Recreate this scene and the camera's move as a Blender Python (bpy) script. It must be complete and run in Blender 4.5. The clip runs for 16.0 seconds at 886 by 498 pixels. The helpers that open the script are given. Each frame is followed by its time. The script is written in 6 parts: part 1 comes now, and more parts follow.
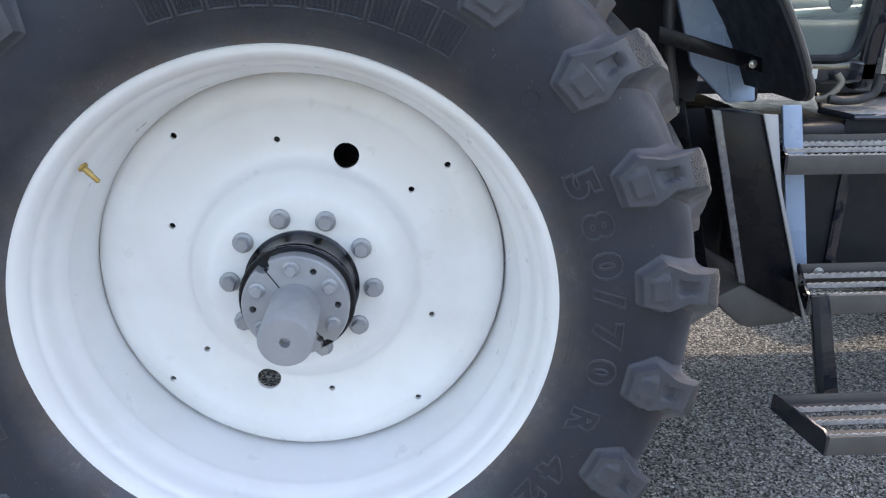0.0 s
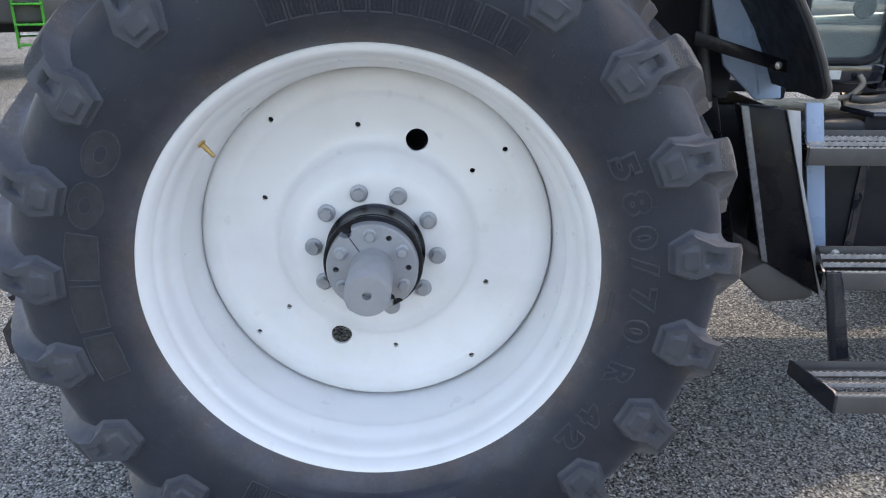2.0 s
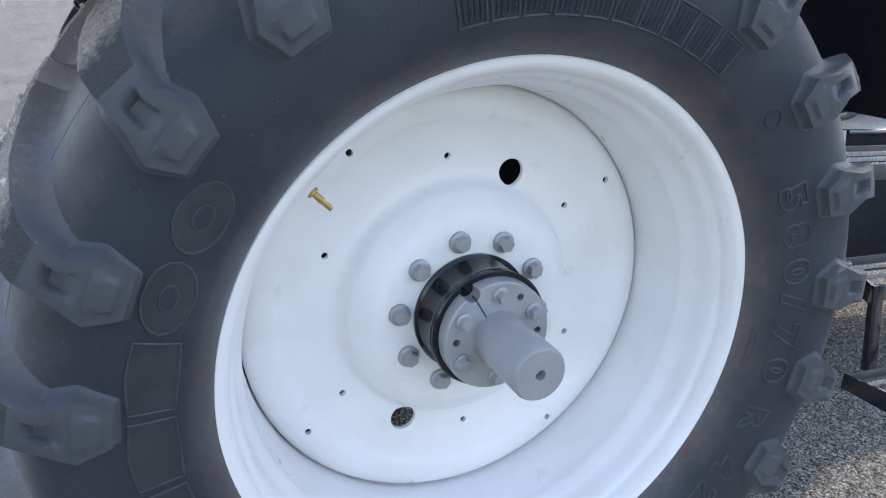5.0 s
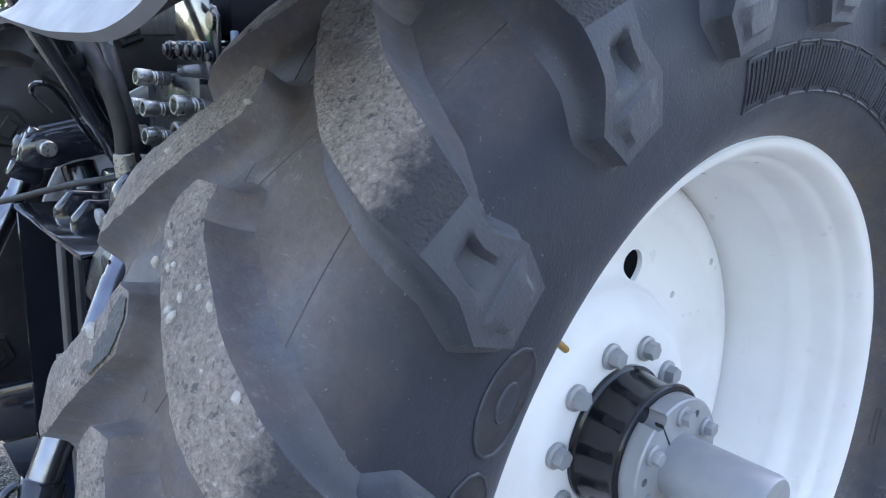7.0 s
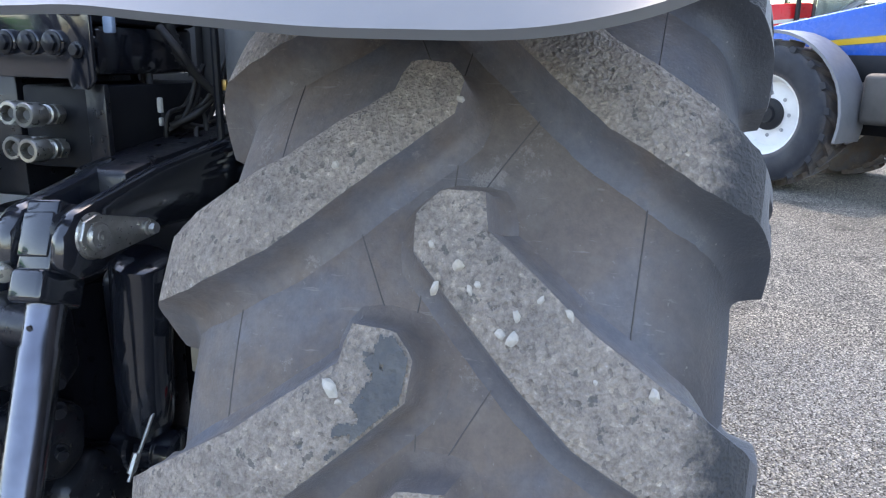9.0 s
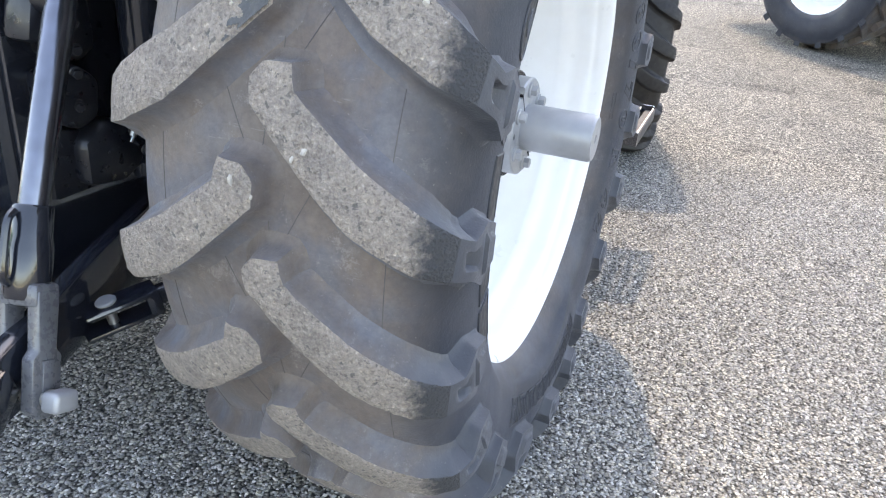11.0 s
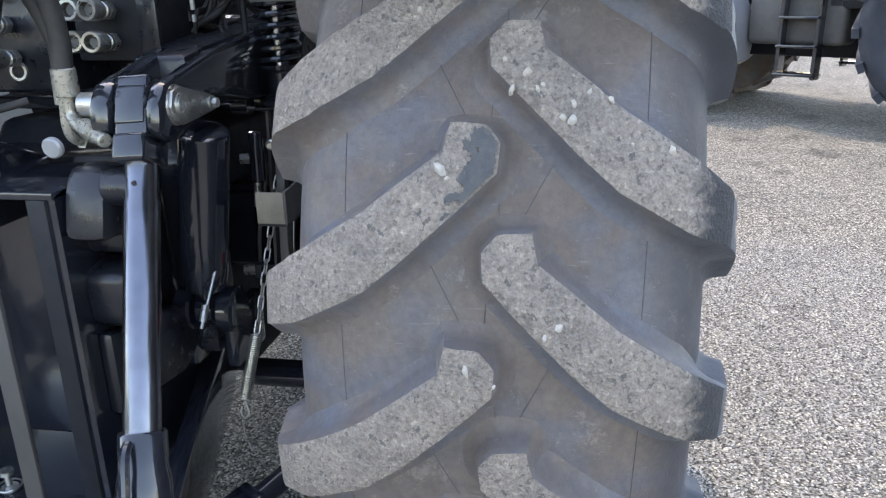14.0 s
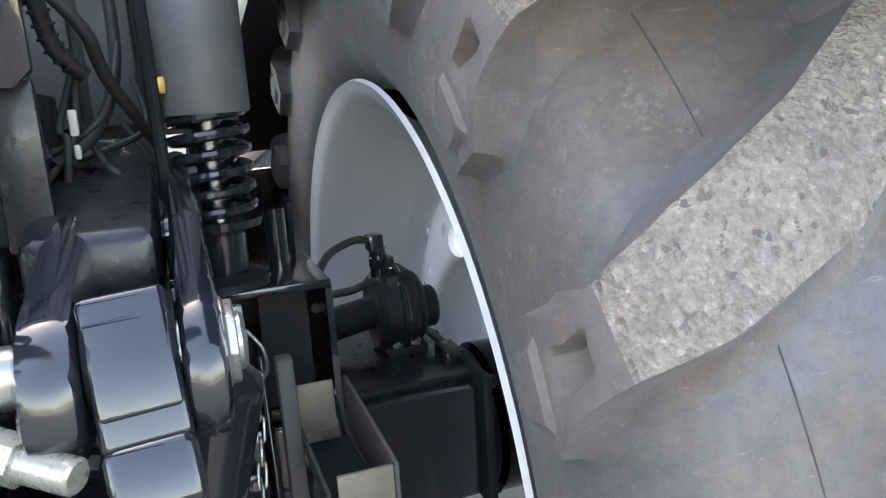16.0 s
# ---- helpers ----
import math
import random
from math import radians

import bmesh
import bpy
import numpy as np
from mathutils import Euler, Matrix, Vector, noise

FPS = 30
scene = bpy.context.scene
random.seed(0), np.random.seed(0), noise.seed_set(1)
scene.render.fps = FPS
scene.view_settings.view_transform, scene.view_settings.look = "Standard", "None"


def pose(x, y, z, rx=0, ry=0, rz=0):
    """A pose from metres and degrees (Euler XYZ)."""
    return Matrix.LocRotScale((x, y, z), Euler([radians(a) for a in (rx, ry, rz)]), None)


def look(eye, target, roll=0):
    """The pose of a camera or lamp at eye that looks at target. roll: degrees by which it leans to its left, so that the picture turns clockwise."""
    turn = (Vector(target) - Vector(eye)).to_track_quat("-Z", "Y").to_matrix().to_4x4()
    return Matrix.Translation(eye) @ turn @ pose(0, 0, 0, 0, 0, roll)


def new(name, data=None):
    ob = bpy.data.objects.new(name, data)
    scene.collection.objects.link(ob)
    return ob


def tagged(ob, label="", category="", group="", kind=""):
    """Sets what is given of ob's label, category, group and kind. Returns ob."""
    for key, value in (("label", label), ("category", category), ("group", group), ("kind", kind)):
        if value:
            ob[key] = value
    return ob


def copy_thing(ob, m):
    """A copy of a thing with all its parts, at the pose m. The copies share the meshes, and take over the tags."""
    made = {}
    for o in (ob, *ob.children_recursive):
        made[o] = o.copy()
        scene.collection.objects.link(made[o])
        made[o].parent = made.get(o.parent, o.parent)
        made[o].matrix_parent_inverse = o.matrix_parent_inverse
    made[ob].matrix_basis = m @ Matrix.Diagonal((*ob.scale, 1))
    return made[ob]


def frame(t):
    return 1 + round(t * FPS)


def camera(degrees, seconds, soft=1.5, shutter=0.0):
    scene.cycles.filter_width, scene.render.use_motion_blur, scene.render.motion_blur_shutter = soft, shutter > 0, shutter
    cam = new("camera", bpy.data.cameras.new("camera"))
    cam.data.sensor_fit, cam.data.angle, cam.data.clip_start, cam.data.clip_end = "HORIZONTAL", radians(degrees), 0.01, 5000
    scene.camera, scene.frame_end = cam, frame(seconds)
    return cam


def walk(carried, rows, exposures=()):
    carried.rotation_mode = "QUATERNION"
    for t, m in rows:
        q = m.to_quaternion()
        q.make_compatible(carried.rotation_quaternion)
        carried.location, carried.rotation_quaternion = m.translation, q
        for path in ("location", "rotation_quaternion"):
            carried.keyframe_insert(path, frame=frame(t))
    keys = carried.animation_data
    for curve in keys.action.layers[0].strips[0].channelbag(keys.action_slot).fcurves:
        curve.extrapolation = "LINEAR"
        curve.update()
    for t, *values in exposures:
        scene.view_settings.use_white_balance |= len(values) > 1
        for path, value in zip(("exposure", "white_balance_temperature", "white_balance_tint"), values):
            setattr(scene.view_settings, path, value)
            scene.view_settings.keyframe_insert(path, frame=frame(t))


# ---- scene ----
# ---- camera ----
cam = camera(61.36, 16.0, soft=1.15, shutter=0.0)
PATH = [
    (0, pose(0.2325, -1.6027, 1.5079, 69.849, 0.041, -3.413)),
    (0.5, pose(0.2665, -1.7192, 1.5311, 69.487, 0.034, -2.240)),
    (1, pose(0.2289, -1.8428, 1.5560, 69.562, 0.185, -1.965)),
    (1.5, pose(0.1783, -1.9320, 1.5610, 69.475, -0.102, -1.335)),
    (2, pose(0.1506, -1.8581, 1.5431, 69.400, -0.506, -0.724)),
    (2.5, pose(0.1395, -1.7104, 1.5299, 69.527, -1.056, -1.065)),
    (3, pose(0.0352, -1.5902, 1.5031, 69.004, -1.662, -2.851)),
    (3.5, pose(-0.1627, -1.5029, 1.4770, 68.751, -2.192, -5.856)),
    (3.7, pose(-0.2412, -1.4692, 1.4627, 68.887, -2.591, -7.941)),
    (5.8, pose(-0.8878, -1.1354, 1.4911, 72.702, -3.692, -31.228)),
    (6, pose(-0.9220, -1.0740, 1.4887, 73.583, -3.453, -32.525)),
    (6.5, pose(-0.9587, -0.8714, 1.4912, 75.377, -2.993, -35.385)),
    (7, pose(-1.0628, -0.7024, 1.4697, 76.054, -2.774, -40.108)),
    (7.5, pose(-1.2543, -0.5618, 1.4648, 75.371, -2.884, -46.687)),
    (8, pose(-1.3101, -0.4114, 1.4486, 75.058, -2.245, -55.942)),
    (8.5, pose(-1.2797, -0.2802, 1.4792, 76.052, -1.096, -64.787)),
    (9, pose(-1.4004, -0.1738, 1.4644, 75.272, -0.875, -72.947)),
    (9.5, pose(-1.5148, -0.1391, 1.4014, 71.115, -1.842, -76.224)),
    (10, pose(-1.5682, -0.2367, 1.3596, 67.333, -3.608, -74.652)),
    (10.2, pose(-1.5806, -0.3040, 1.3383, 66.322, -4.003, -72.991)),
    (12.3, pose(-1.8913, -0.7632, 1.3065, 64.713, -3.017, -64.166)),
    (12.5, pose(-1.8853, -0.7270, 1.2988, 65.070, -2.611, -64.664)),
    (13, pose(-1.7922, -0.5300, 1.3189, 66.768, -1.324, -67.857)),
    (13.5, pose(-1.7317, -0.3104, 1.3473, 68.930, -0.093, -73.190)),
    (14, pose(-1.7127, -0.0571, 1.3745, 71.331, 1.118, -80.712)),
    (14.5, pose(-1.5945, 0.1256, 1.3520, 73.315, 2.285, -88.327)),
    (15, pose(-1.4114, 0.3199, 1.3553, 75.798, 2.356, -94.593)),
    (15.5, pose(-1.2807, 0.4741, 1.3609, 76.840, 3.386, -104.068)),
    (16, pose(-1.1206, 0.5653, 1.3754, 78.288, 3.895, -110.086)),
]

walk(cam, PATH, [(0.0, 2.10, 8050, 15), (1.0, 2.03, 8100, 15), (3.7, 1.95, 7900, 15), (6.0, 2.12, 7400, 15), (6.5, 2.15, 7250, 15), (7.0, 2.25, 7350, 15), (7.5, 2.65, 8450, 15), (8.0, 2.75, 8900, 15), (8.5, 2.75, 8950, 15), (9.0, 2.40, 7650, 15), (9.5, 2.76, 9100, 15), (10.2, 2.86, 9100, 15), (12.5, 2.35, 7800, 15), (13.0, 2.37, 7900, 15), (14.0, 2.60, 8300, 15), (14.5, 2.65, 8700, 15), (15.0, 3.01, 9350, 15), (16.0, 3.22, 8950, 15)])

# ---- world and sun ----
SUN_DIR = Vector((0.52, 0.22, 0.83)).normalized()
world = bpy.data.worlds.new("sky")
scene.world = world
world.use_nodes = True
wn = world.node_tree
sky = wn.nodes.new("ShaderNodeTexSky")
sky.sky_type = "NISHITA"
sky.sun_disc = False
sky.sun_elevation = math.asin(SUN_DIR.z)
sky.sun_rotation = math.atan2(SUN_DIR.x, SUN_DIR.y)
sky.air_density, sky.dust_density, sky.ozone_density = 1.0, 0.8, 1.0
wn.links.new(sky.outputs[0], wn.nodes["Background"].inputs[0])
wn.nodes["Background"].inputs[1].default_value = 0.15
sun_data = bpy.data.lights.new("sun", "SUN")
sun_data.energy, sun_data.angle, sun_data.color = 0.59, radians(1.5), (1.0, 0.94, 0.85)
sun = new("sun", sun_data)
sun.matrix_world = look(SUN_DIR * 30, (0, 0, 0))


# ---- materials ----
def node(nt, kind, loc=None, **values):
    n = nt.nodes.new(kind)
    for key, value in values.items():
        n.inputs[key.replace("_", " ")].default_value = value
    return n


def ramp(nt, source, stops):
    n = nt.nodes.new("ShaderNodeValToRGB")
    els = n.color_ramp.elements
    while len(els) < len(stops):
        els.new(0.5)
    for e, (pos, col) in zip(els, stops):
        e.position = pos
        e.color = (*col, 1) if len(col) == 3 else col
    nt.links.new(source, n.inputs[0])
    return n.outputs[0]


def mat(name, base, rough=0.5, metal=0.0, coat=0.0):
    m = bpy.data.materials.new(name)
    m.use_nodes = True
    b = m.node_tree.nodes["Principled BSDF"]
    b.inputs["Base Color"].default_value = (*base, 1)
    b.inputs["Roughness"].default_value = rough
    b.inputs["Metallic"].default_value = metal
    b.inputs["Coat Weight"].default_value = coat
    b.inputs["Coat Roughness"].default_value = 0.06
    return m, m.node_tree, b


def noise_tex(nt, scale, detail=4.0, rough=0.55, coord="Object"):
    tc = nt.nodes.new("ShaderNodeTexCoord")
    n = node(nt, "ShaderNodeTexNoise", Scale=scale, Detail=detail, Roughness=rough)
    nt.links.new(tc.outputs[coord], n.inputs["Vector"])
    return n.outputs["Fac"]


def mix_rgb(nt, fac, a, b, how="MIX"):
    n = nt.nodes.new("ShaderNodeMix")
    n.data_type, n.blend_type = "RGBA", how
    for sock, v in ((n.inputs[0], fac), (n.inputs[6], a), (n.inputs[7], b)):
        if isinstance(v, bpy.types.NodeSocket):
            nt.links.new(v, sock)
        else:
            sock.default_value = v if not isinstance(v, tuple) else (*v[:3], 1)
    return n.outputs[2]


def bump(nt, b, height, strength, dist):
    n = node(nt, "ShaderNodeBump", Strength=strength, Distance=dist)
    nt.links.new(height, n.inputs["Height"])
    nt.links.new(n.outputs[0], b.inputs["Normal"])
    return n


def mottled(name, base, other, rough, scale=9.0, fine=220.0, metal=0.0, coat=0.0, relief=0.0004, spread=0.12, low=0.35, high=0.7):
    """Two tones in soft patches, with uneven gloss and a fine grain."""
    m, nt, b = mat(name, base, rough, metal, coat)
    big = noise_tex(nt, scale, 5.0, 0.6)
    fac = ramp(nt, big, [(low, (0, 0, 0)), (high, (1, 1, 1))])
    nt.links.new(mix_rgb(nt, fac, base, other), b.inputs["Base Color"])
    mr = node(nt, "ShaderNodeMapRange", From_Min=0.3, From_Max=0.7, To_Min=max(rough - spread, 0.03), To_Max=min(rough + spread, 1.0))
    nt.links.new(noise_tex(nt, scale * 3.1, 4.0), mr.inputs[0])
    nt.links.new(mr.outputs[0], b.inputs["Roughness"])
    if relief:
        bump(nt, b, noise_tex(nt, fine, 3.0), 0.5, relief)
    return m


def rubber_material(name="tyre_rubber", low=(0.0095, 0.0128, 0.0215), high=(0.021, 0.026, 0.038)):
    """Black rubber, clean and dark on the sidewall, dusted grey-brown across the tread."""
    m, nt, b = mat(name, (0.04, 0.04, 0.043), 0.6)
    b.inputs["Sheen Weight"].default_value, b.inputs["Sheen Roughness"].default_value = 0.12, 0.5
    b.inputs["Sheen Tint"].default_value = (0.78, 0.82, 0.92, 1)
    dust = ramp(nt, noise_tex(nt, 4.5, 6.0, 0.62), [(0.34, (0, 0, 0)), (0.74, (1, 1, 1))])
    wall = mix_rgb(nt, dust, low, high)
    patch = ramp(nt, noise_tex(nt, 16.0, 7.0, 0.68), [(0.3, (0, 0, 0)), (0.7, (1, 1, 1))])
    hue = ramp(nt, noise_tex(nt, 6.5, 5.0, 0.6), [(0.4, (0.138, 0.145, 0.172)), (0.56, (0.172, 0.134, 0.113))])
    tread = mix_rgb(nt, dust, hue, (0.188, 0.163, 0.147))
    tread = mix_rgb(nt, patch, mix_rgb(nt, 1.0, tread, (0.76, 0.75, 0.76), "MULTIPLY"), tread)
    cloud = ramp(nt, noise_tex(nt, 70.0, 8.0, 0.75), [(0.34, (0.82, 0.82, 0.83)), (0.5, (0.98, 0.97, 0.96)), (0.68, (1.16, 1.14, 1.1))])
    tread = mix_rgb(nt, 1.0, tread, cloud, "MULTIPLY")
    scrape = ramp(nt, noise_tex(nt, 5.0, 12.0, 0.9), [(0.565, (0, 0, 0)), (0.6, (0.5, 0.5, 0.5)), (0.64, (0, 0, 0))])
    tread = mix_rgb(nt, scrape, tread, (0.36, 0.33, 0.3))
    tc = nt.nodes.new("ShaderNodeTexCoord")
    for turn, level in ((0.5, 0.42), (-0.7, 0.3)):
        lie = nt.nodes.new("ShaderNodeMapping")
        lie.inputs["Rotation"].default_value = (turn, 0.3 * turn, 0.0)
        lie.inputs["Scale"].default_value = (160.0, 9.0, 160.0)
        nt.links.new(tc.outputs["Object"], lie.inputs["Vector"])
        line = node(nt, "ShaderNodeTexNoise", Scale=1.0, Detail=3.0, Roughness=0.6)
        nt.links.new(lie.outputs[0], line.inputs["Vector"])
        hair = ramp(nt, line.outputs["Fac"], [(0.67, (0, 0, 0)), (0.73, (level, level, level))])
        tread = mix_rgb(nt, hair, tread, (0.3, 0.275, 0.25))
    sep = nt.nodes.new("ShaderNodeSeparateXYZ")
    nt.links.new(tc.outputs["Object"], sep.inputs[0])
    ab = nt.nodes.new("ShaderNodeMath")
    ab.operation = "ABSOLUTE"
    inner = nt.nodes.new("ShaderNodeMath")
    inner.operation = "MULTIPLY"
    inner.inputs[1].default_value = 0.55
    nt.links.new(sep.outputs[1], inner.inputs[0])
    nt.links.new(inner.outputs[0], ab.inputs[0])
    both = nt.nodes.new("ShaderNodeMath")
    both.operation = "MAXIMUM"
    flip = nt.nodes.new("ShaderNodeMath")
    flip.operation = "MULTIPLY"
    flip.inputs[1].default_value = -1.0
    nt.links.new(sep.outputs[1], flip.inputs[0])
    nt.links.new(ab.outputs[0], both.inputs[0])
    nt.links.new(flip.outputs[0], both.inputs[1])
    wob = nt.nodes.new("ShaderNodeMath")
    wob.operation = "MULTIPLY_ADD"
    wob.inputs[1].default_value = 0.06
    nt.links.new(noise_tex(nt, 9.0, 4.0), wob.inputs[0])
    nt.links.new(both.outputs[0], wob.inputs[2])
    zone = ramp(nt, wob.outputs[0], [(0.21, (1, 1, 1)), (0.295, (0, 0, 0))])
    scrub = ramp(nt, noise_tex(nt, 38.0, 5.0, 0.7), [(0.56, (0, 0, 0)), (0.82, (0.4, 0.4, 0.4))])
    tread = mix_rgb(nt, scrub, tread, (0.21, 0.195, 0.175))
    c = mix_rgb(nt, zone, wall, tread)
    speck = ramp(nt, noise_tex(nt, 210.0, 2.0, 0.5), [(0.72, (0, 0, 0)), (0.75, (0.35, 0.35, 0.35))])
    c = mix_rgb(nt, speck, c, (0.3, 0.28, 0.25))
    nt.links.new(c, b.inputs["Base Color"])
    mr = node(nt, "ShaderNodeMapRange", From_Min=0.3, From_Max=0.7, To_Min=0.45, To_Max=0.75)
    nt.links.new(noise_tex(nt, 7.0, 4.0), mr.inputs[0])
    nt.links.new(mr.outputs[0], b.inputs["Roughness"])
    fine = nt.nodes.new("ShaderNodeMath")
    fine.operation = "ADD"
    nt.links.new(noise_tex(nt, 260.0, 4.0), fine.inputs[0])
    nt.links.new(noise_tex(nt, 55.0, 6.0, 0.7), fine.inputs[1])
    bump(nt, b, fine.outputs[0], 0.5, 0.0015)
    return m


def worn_tread_material():
    """Lug faces scoured by the road: grey-brown, pitted, with bright grit."""
    m, nt, b = mat("worn_lug_face", (0.16, 0.15, 0.13), 0.85)
    tc = nt.nodes.new("ShaderNodeTexCoord")
    vor = node(nt, "ShaderNodeTexVoronoi", Scale=210.0)
    warp = node(nt, "ShaderNodeTexNoise", Scale=90.0, Detail=3.0)
    nt.links.new(tc.outputs["Object"], warp.inputs["Vector"])
    mixv = nt.nodes.new("ShaderNodeMix")
    mixv.data_type = "VECTOR"
    mixv.inputs[0].default_value = 0.012
    nt.links.new(tc.outputs["Object"], mixv.inputs[4])
    nt.links.new(warp.outputs["Color"], mixv.inputs[5])
    nt.links.new(mixv.outputs[1], vor.inputs["Vector"])
    grit = ramp(nt, noise_tex(nt, 150.0, 8.0, 0.78), [(0.28, (0.11, 0.097, 0.09)), (0.37, (0.24, 0.207, 0.185)), (0.5, (0.34, 0.296, 0.266)), (0.6, (0.41, 0.36, 0.324)), (0.67, (0.56, 0.505, 0.455)), (0.75, (0.8, 0.75, 0.69))])
    cell = nt.nodes.new("ShaderNodeSeparateColor")
    nt.links.new(vor.outputs["Color"], cell.inputs[0])
    cellgrey = ramp(nt, cell.outputs[0], [(0.0, (0.6, 0.6, 0.61)), (0.05, (0.78, 0.78, 0.78)), (0.12, (0.94, 0.93, 0.92)), (0.6, (1.0, 0.99, 0.98)), (0.93, (1.05, 1.04, 1.02)), (0.99, (1.3, 1.27, 1.2))])
    c = mix_rgb(nt, 1.0, grit, cellgrey, "MULTIPLY")
    broad = ramp(nt, noise_tex(nt, 22.0, 5.0, 0.65), [(0.35, (0.78, 0.78, 0.78)), (0.65, (1.08, 1.06, 1.02))])
    c = mix_rgb(nt, 1.0, c, broad, "MULTIPLY")
    dark = ramp(nt, noise_tex(nt, 9.0, 6.0, 0.7), [(0.62, (0, 0, 0)), (0.66, (0.45, 0.45, 0.45))])
    c = mix_rgb(nt, dark, c, (0.12, 0.115, 0.11))
    spot = ramp(nt, noise_tex(nt, 52.0, 5.0, 0.62), [(0.63, (0, 0, 0)), (0.645, (0.75, 0.75, 0.75))])
    c = mix_rgb(nt, spot, c, (0.11, 0.106, 0.104))
    sep = nt.nodes.new("ShaderNodeSeparateXYZ")
    nt.links.new(tc.outputs["Object"], sep.inputs[0])
    ab = nt.nodes.new("ShaderNodeMath")
    ab.operation = "MULTIPLY"
    ab.inputs[1].default_value = -1.0
    nt.links.new(sep.outputs[1], ab.inputs[0])
    wob = nt.nodes.new("ShaderNodeMath")
    wob.operation = "MULTIPLY_ADD"
    wob.inputs[1].default_value = 0.07
    nt.links.new(noise_tex(nt, 45.0, 5.0, 0.7), wob.inputs[0])
    nt.links.new(ab.outputs[0], wob.inputs[2])
    ends = ramp(nt, wob.outputs[0], [(0.266, (0, 0, 0)), (0.293, (1, 1, 1))])
    c = mix_rgb(nt, ends, c, (0.055, 0.056, 0.06))
    nt.links.new(c, b.inputs["Base Color"])
    add = nt.nodes.new("ShaderNodeMath")
    add.operation = "ADD"
    nt.links.new(vor.outputs["Distance"], add.inputs[0])
    nt.links.new(noise_tex(nt, 110.0, 6.0, 0.75), add.inputs[1])
    bump(nt, b, add.outputs[0], 0.9, 0.004)
    return m


def gravel_material():
    """Rolled stone chippings: grey stones of many tones, a little over a centimetre across."""
    m, nt, b = mat("stone_chippings", (0.2, 0.2, 0.19), 0.85)
    tc = nt.nodes.new("ShaderNodeTexCoord")
    warp = node(nt, "ShaderNodeTexNoise", Scale=60.0, Detail=2.0)
    nt.links.new(tc.outputs["Object"], warp.inputs["Vector"])
    mixv = nt.nodes.new("ShaderNodeMix")
    mixv.data_type = "VECTOR"
    mixv.inputs[0].default_value = 0.012
    nt.links.new(tc.outputs["Object"], mixv.inputs[4])
    nt.links.new(warp.outputs["Color"], mixv.inputs[5])
    vor = node(nt, "ShaderNodeTexVoronoi", Scale=105.0)
    nt.links.new(mixv.outputs[1], vor.inputs["Vector"])
    sep = nt.nodes.new("ShaderNodeSeparateColor")
    nt.links.new(vor.outputs["Color"], sep.inputs[0])
    stone = ramp(nt, sep.outputs[0], [(0.0, (0.1, 0.1, 0.103)), (0.35, (0.24, 0.238, 0.232)), (0.7, (0.38, 0.37, 0.345)), (1.0, (0.68, 0.66, 0.61))])
    gap = ramp(nt, vor.outputs["Distance"], [(0.42, (1.22, 1.22, 1.22)), (0.74, (0.12, 0.12, 0.12))])
    c = mix_rgb(nt, 1.0, stone, gap, "MULTIPLY")
    stain = ramp(nt, noise_tex(nt, 0.9, 6.0, 0.62), [(0.35, (0.8, 0.8, 0.8)), (0.65, (1.05, 1.03, 1.0))])
    c = mix_rgb(nt, 1.0, c, stain, "MULTIPLY")
    patchy = ramp(nt, noise_tex(nt, 34.0, 4.0, 0.7), [(0.34, (0.5, 0.5, 0.49)), (0.5, (0.78, 0.77, 0.73)), (0.66, (1.15, 1.12, 1.03))])
    c = mix_rgb(nt, 1.0, c, patchy, "MULTIPLY")
    # scattered darker patches
    blotch = ramp(nt, noise_tex(nt, 1.7, 7.0, 0.68), [(0.57, (1, 1, 1)), (0.63, (0.62, 0.62, 0.63)), (0.7, (0.5, 0.5, 0.52))])
    c = mix_rgb(nt, 1.0, c, blotch, "MULTIPLY")
    nt.links.new(c, b.inputs["Base Color"])
    inv = nt.nodes.new("ShaderNodeMath")
    inv.operation = "MULTIPLY_ADD"
    inv.inputs[1].default_value = -1.0
    nt.links.new(vor.outputs["Distance"], inv.inputs[0])
    nt.links.new(sep.outputs[1], inv.inputs[2])
    bump(nt, b, inv.outputs[0], 1.0, 0.012)
    return m


RUBBER = rubber_material()
LUG = rubber_material("lug_rubber", (0.034, 0.038, 0.049), (0.066, 0.07, 0.081))
WORN = worn_tread_material()
GRAVEL = gravel_material()
# raised marks: rubbed and dusty, and lightened for the light their edges catch
MARK = mottled("rubbed_raised_rubber", (0.03, 0.034, 0.043), (0.052, 0.056, 0.066), 0.5, 30.0, 300.0, relief=0.0004)
DARKRUBBER = mottled("dark_rubber_field", (0.018, 0.021, 0.027), (0.034, 0.037, 0.044), 0.5, 20.0, 300.0, relief=0.0004)
SEAM = mottled("dark_mould_seam", (0.07, 0.065, 0.066), (0.13, 0.115, 0.105), 0.7, 30.0, 200.0, relief=0.0)
BARE = mottled("bare_dark_rubber", (0.07, 0.072, 0.078), (0.11, 0.108, 0.105), 0.6, 60.0, 180.0, relief=0.006)
WHITE = mottled("white_rim_paint", (0.80, 0.80, 0.80), (0.72, 0.71, 0.69), 0.38, 5.0, 400.0, relief=0.0001, low=0.45, high=0.85)
SILVER = mottled("silver_grey_paint", (0.36, 0.37, 0.39), (0.31, 0.32, 0.335), 0.4, 14.0, 300.0, metal=0.25, relief=0.0002)
BLACK = mottled("black_gloss_paint", (0.011, 0.0135, 0.021), (0.018, 0.021, 0.028), 0.13, 8.0, 90.0, coat=0.9, relief=0.0004)
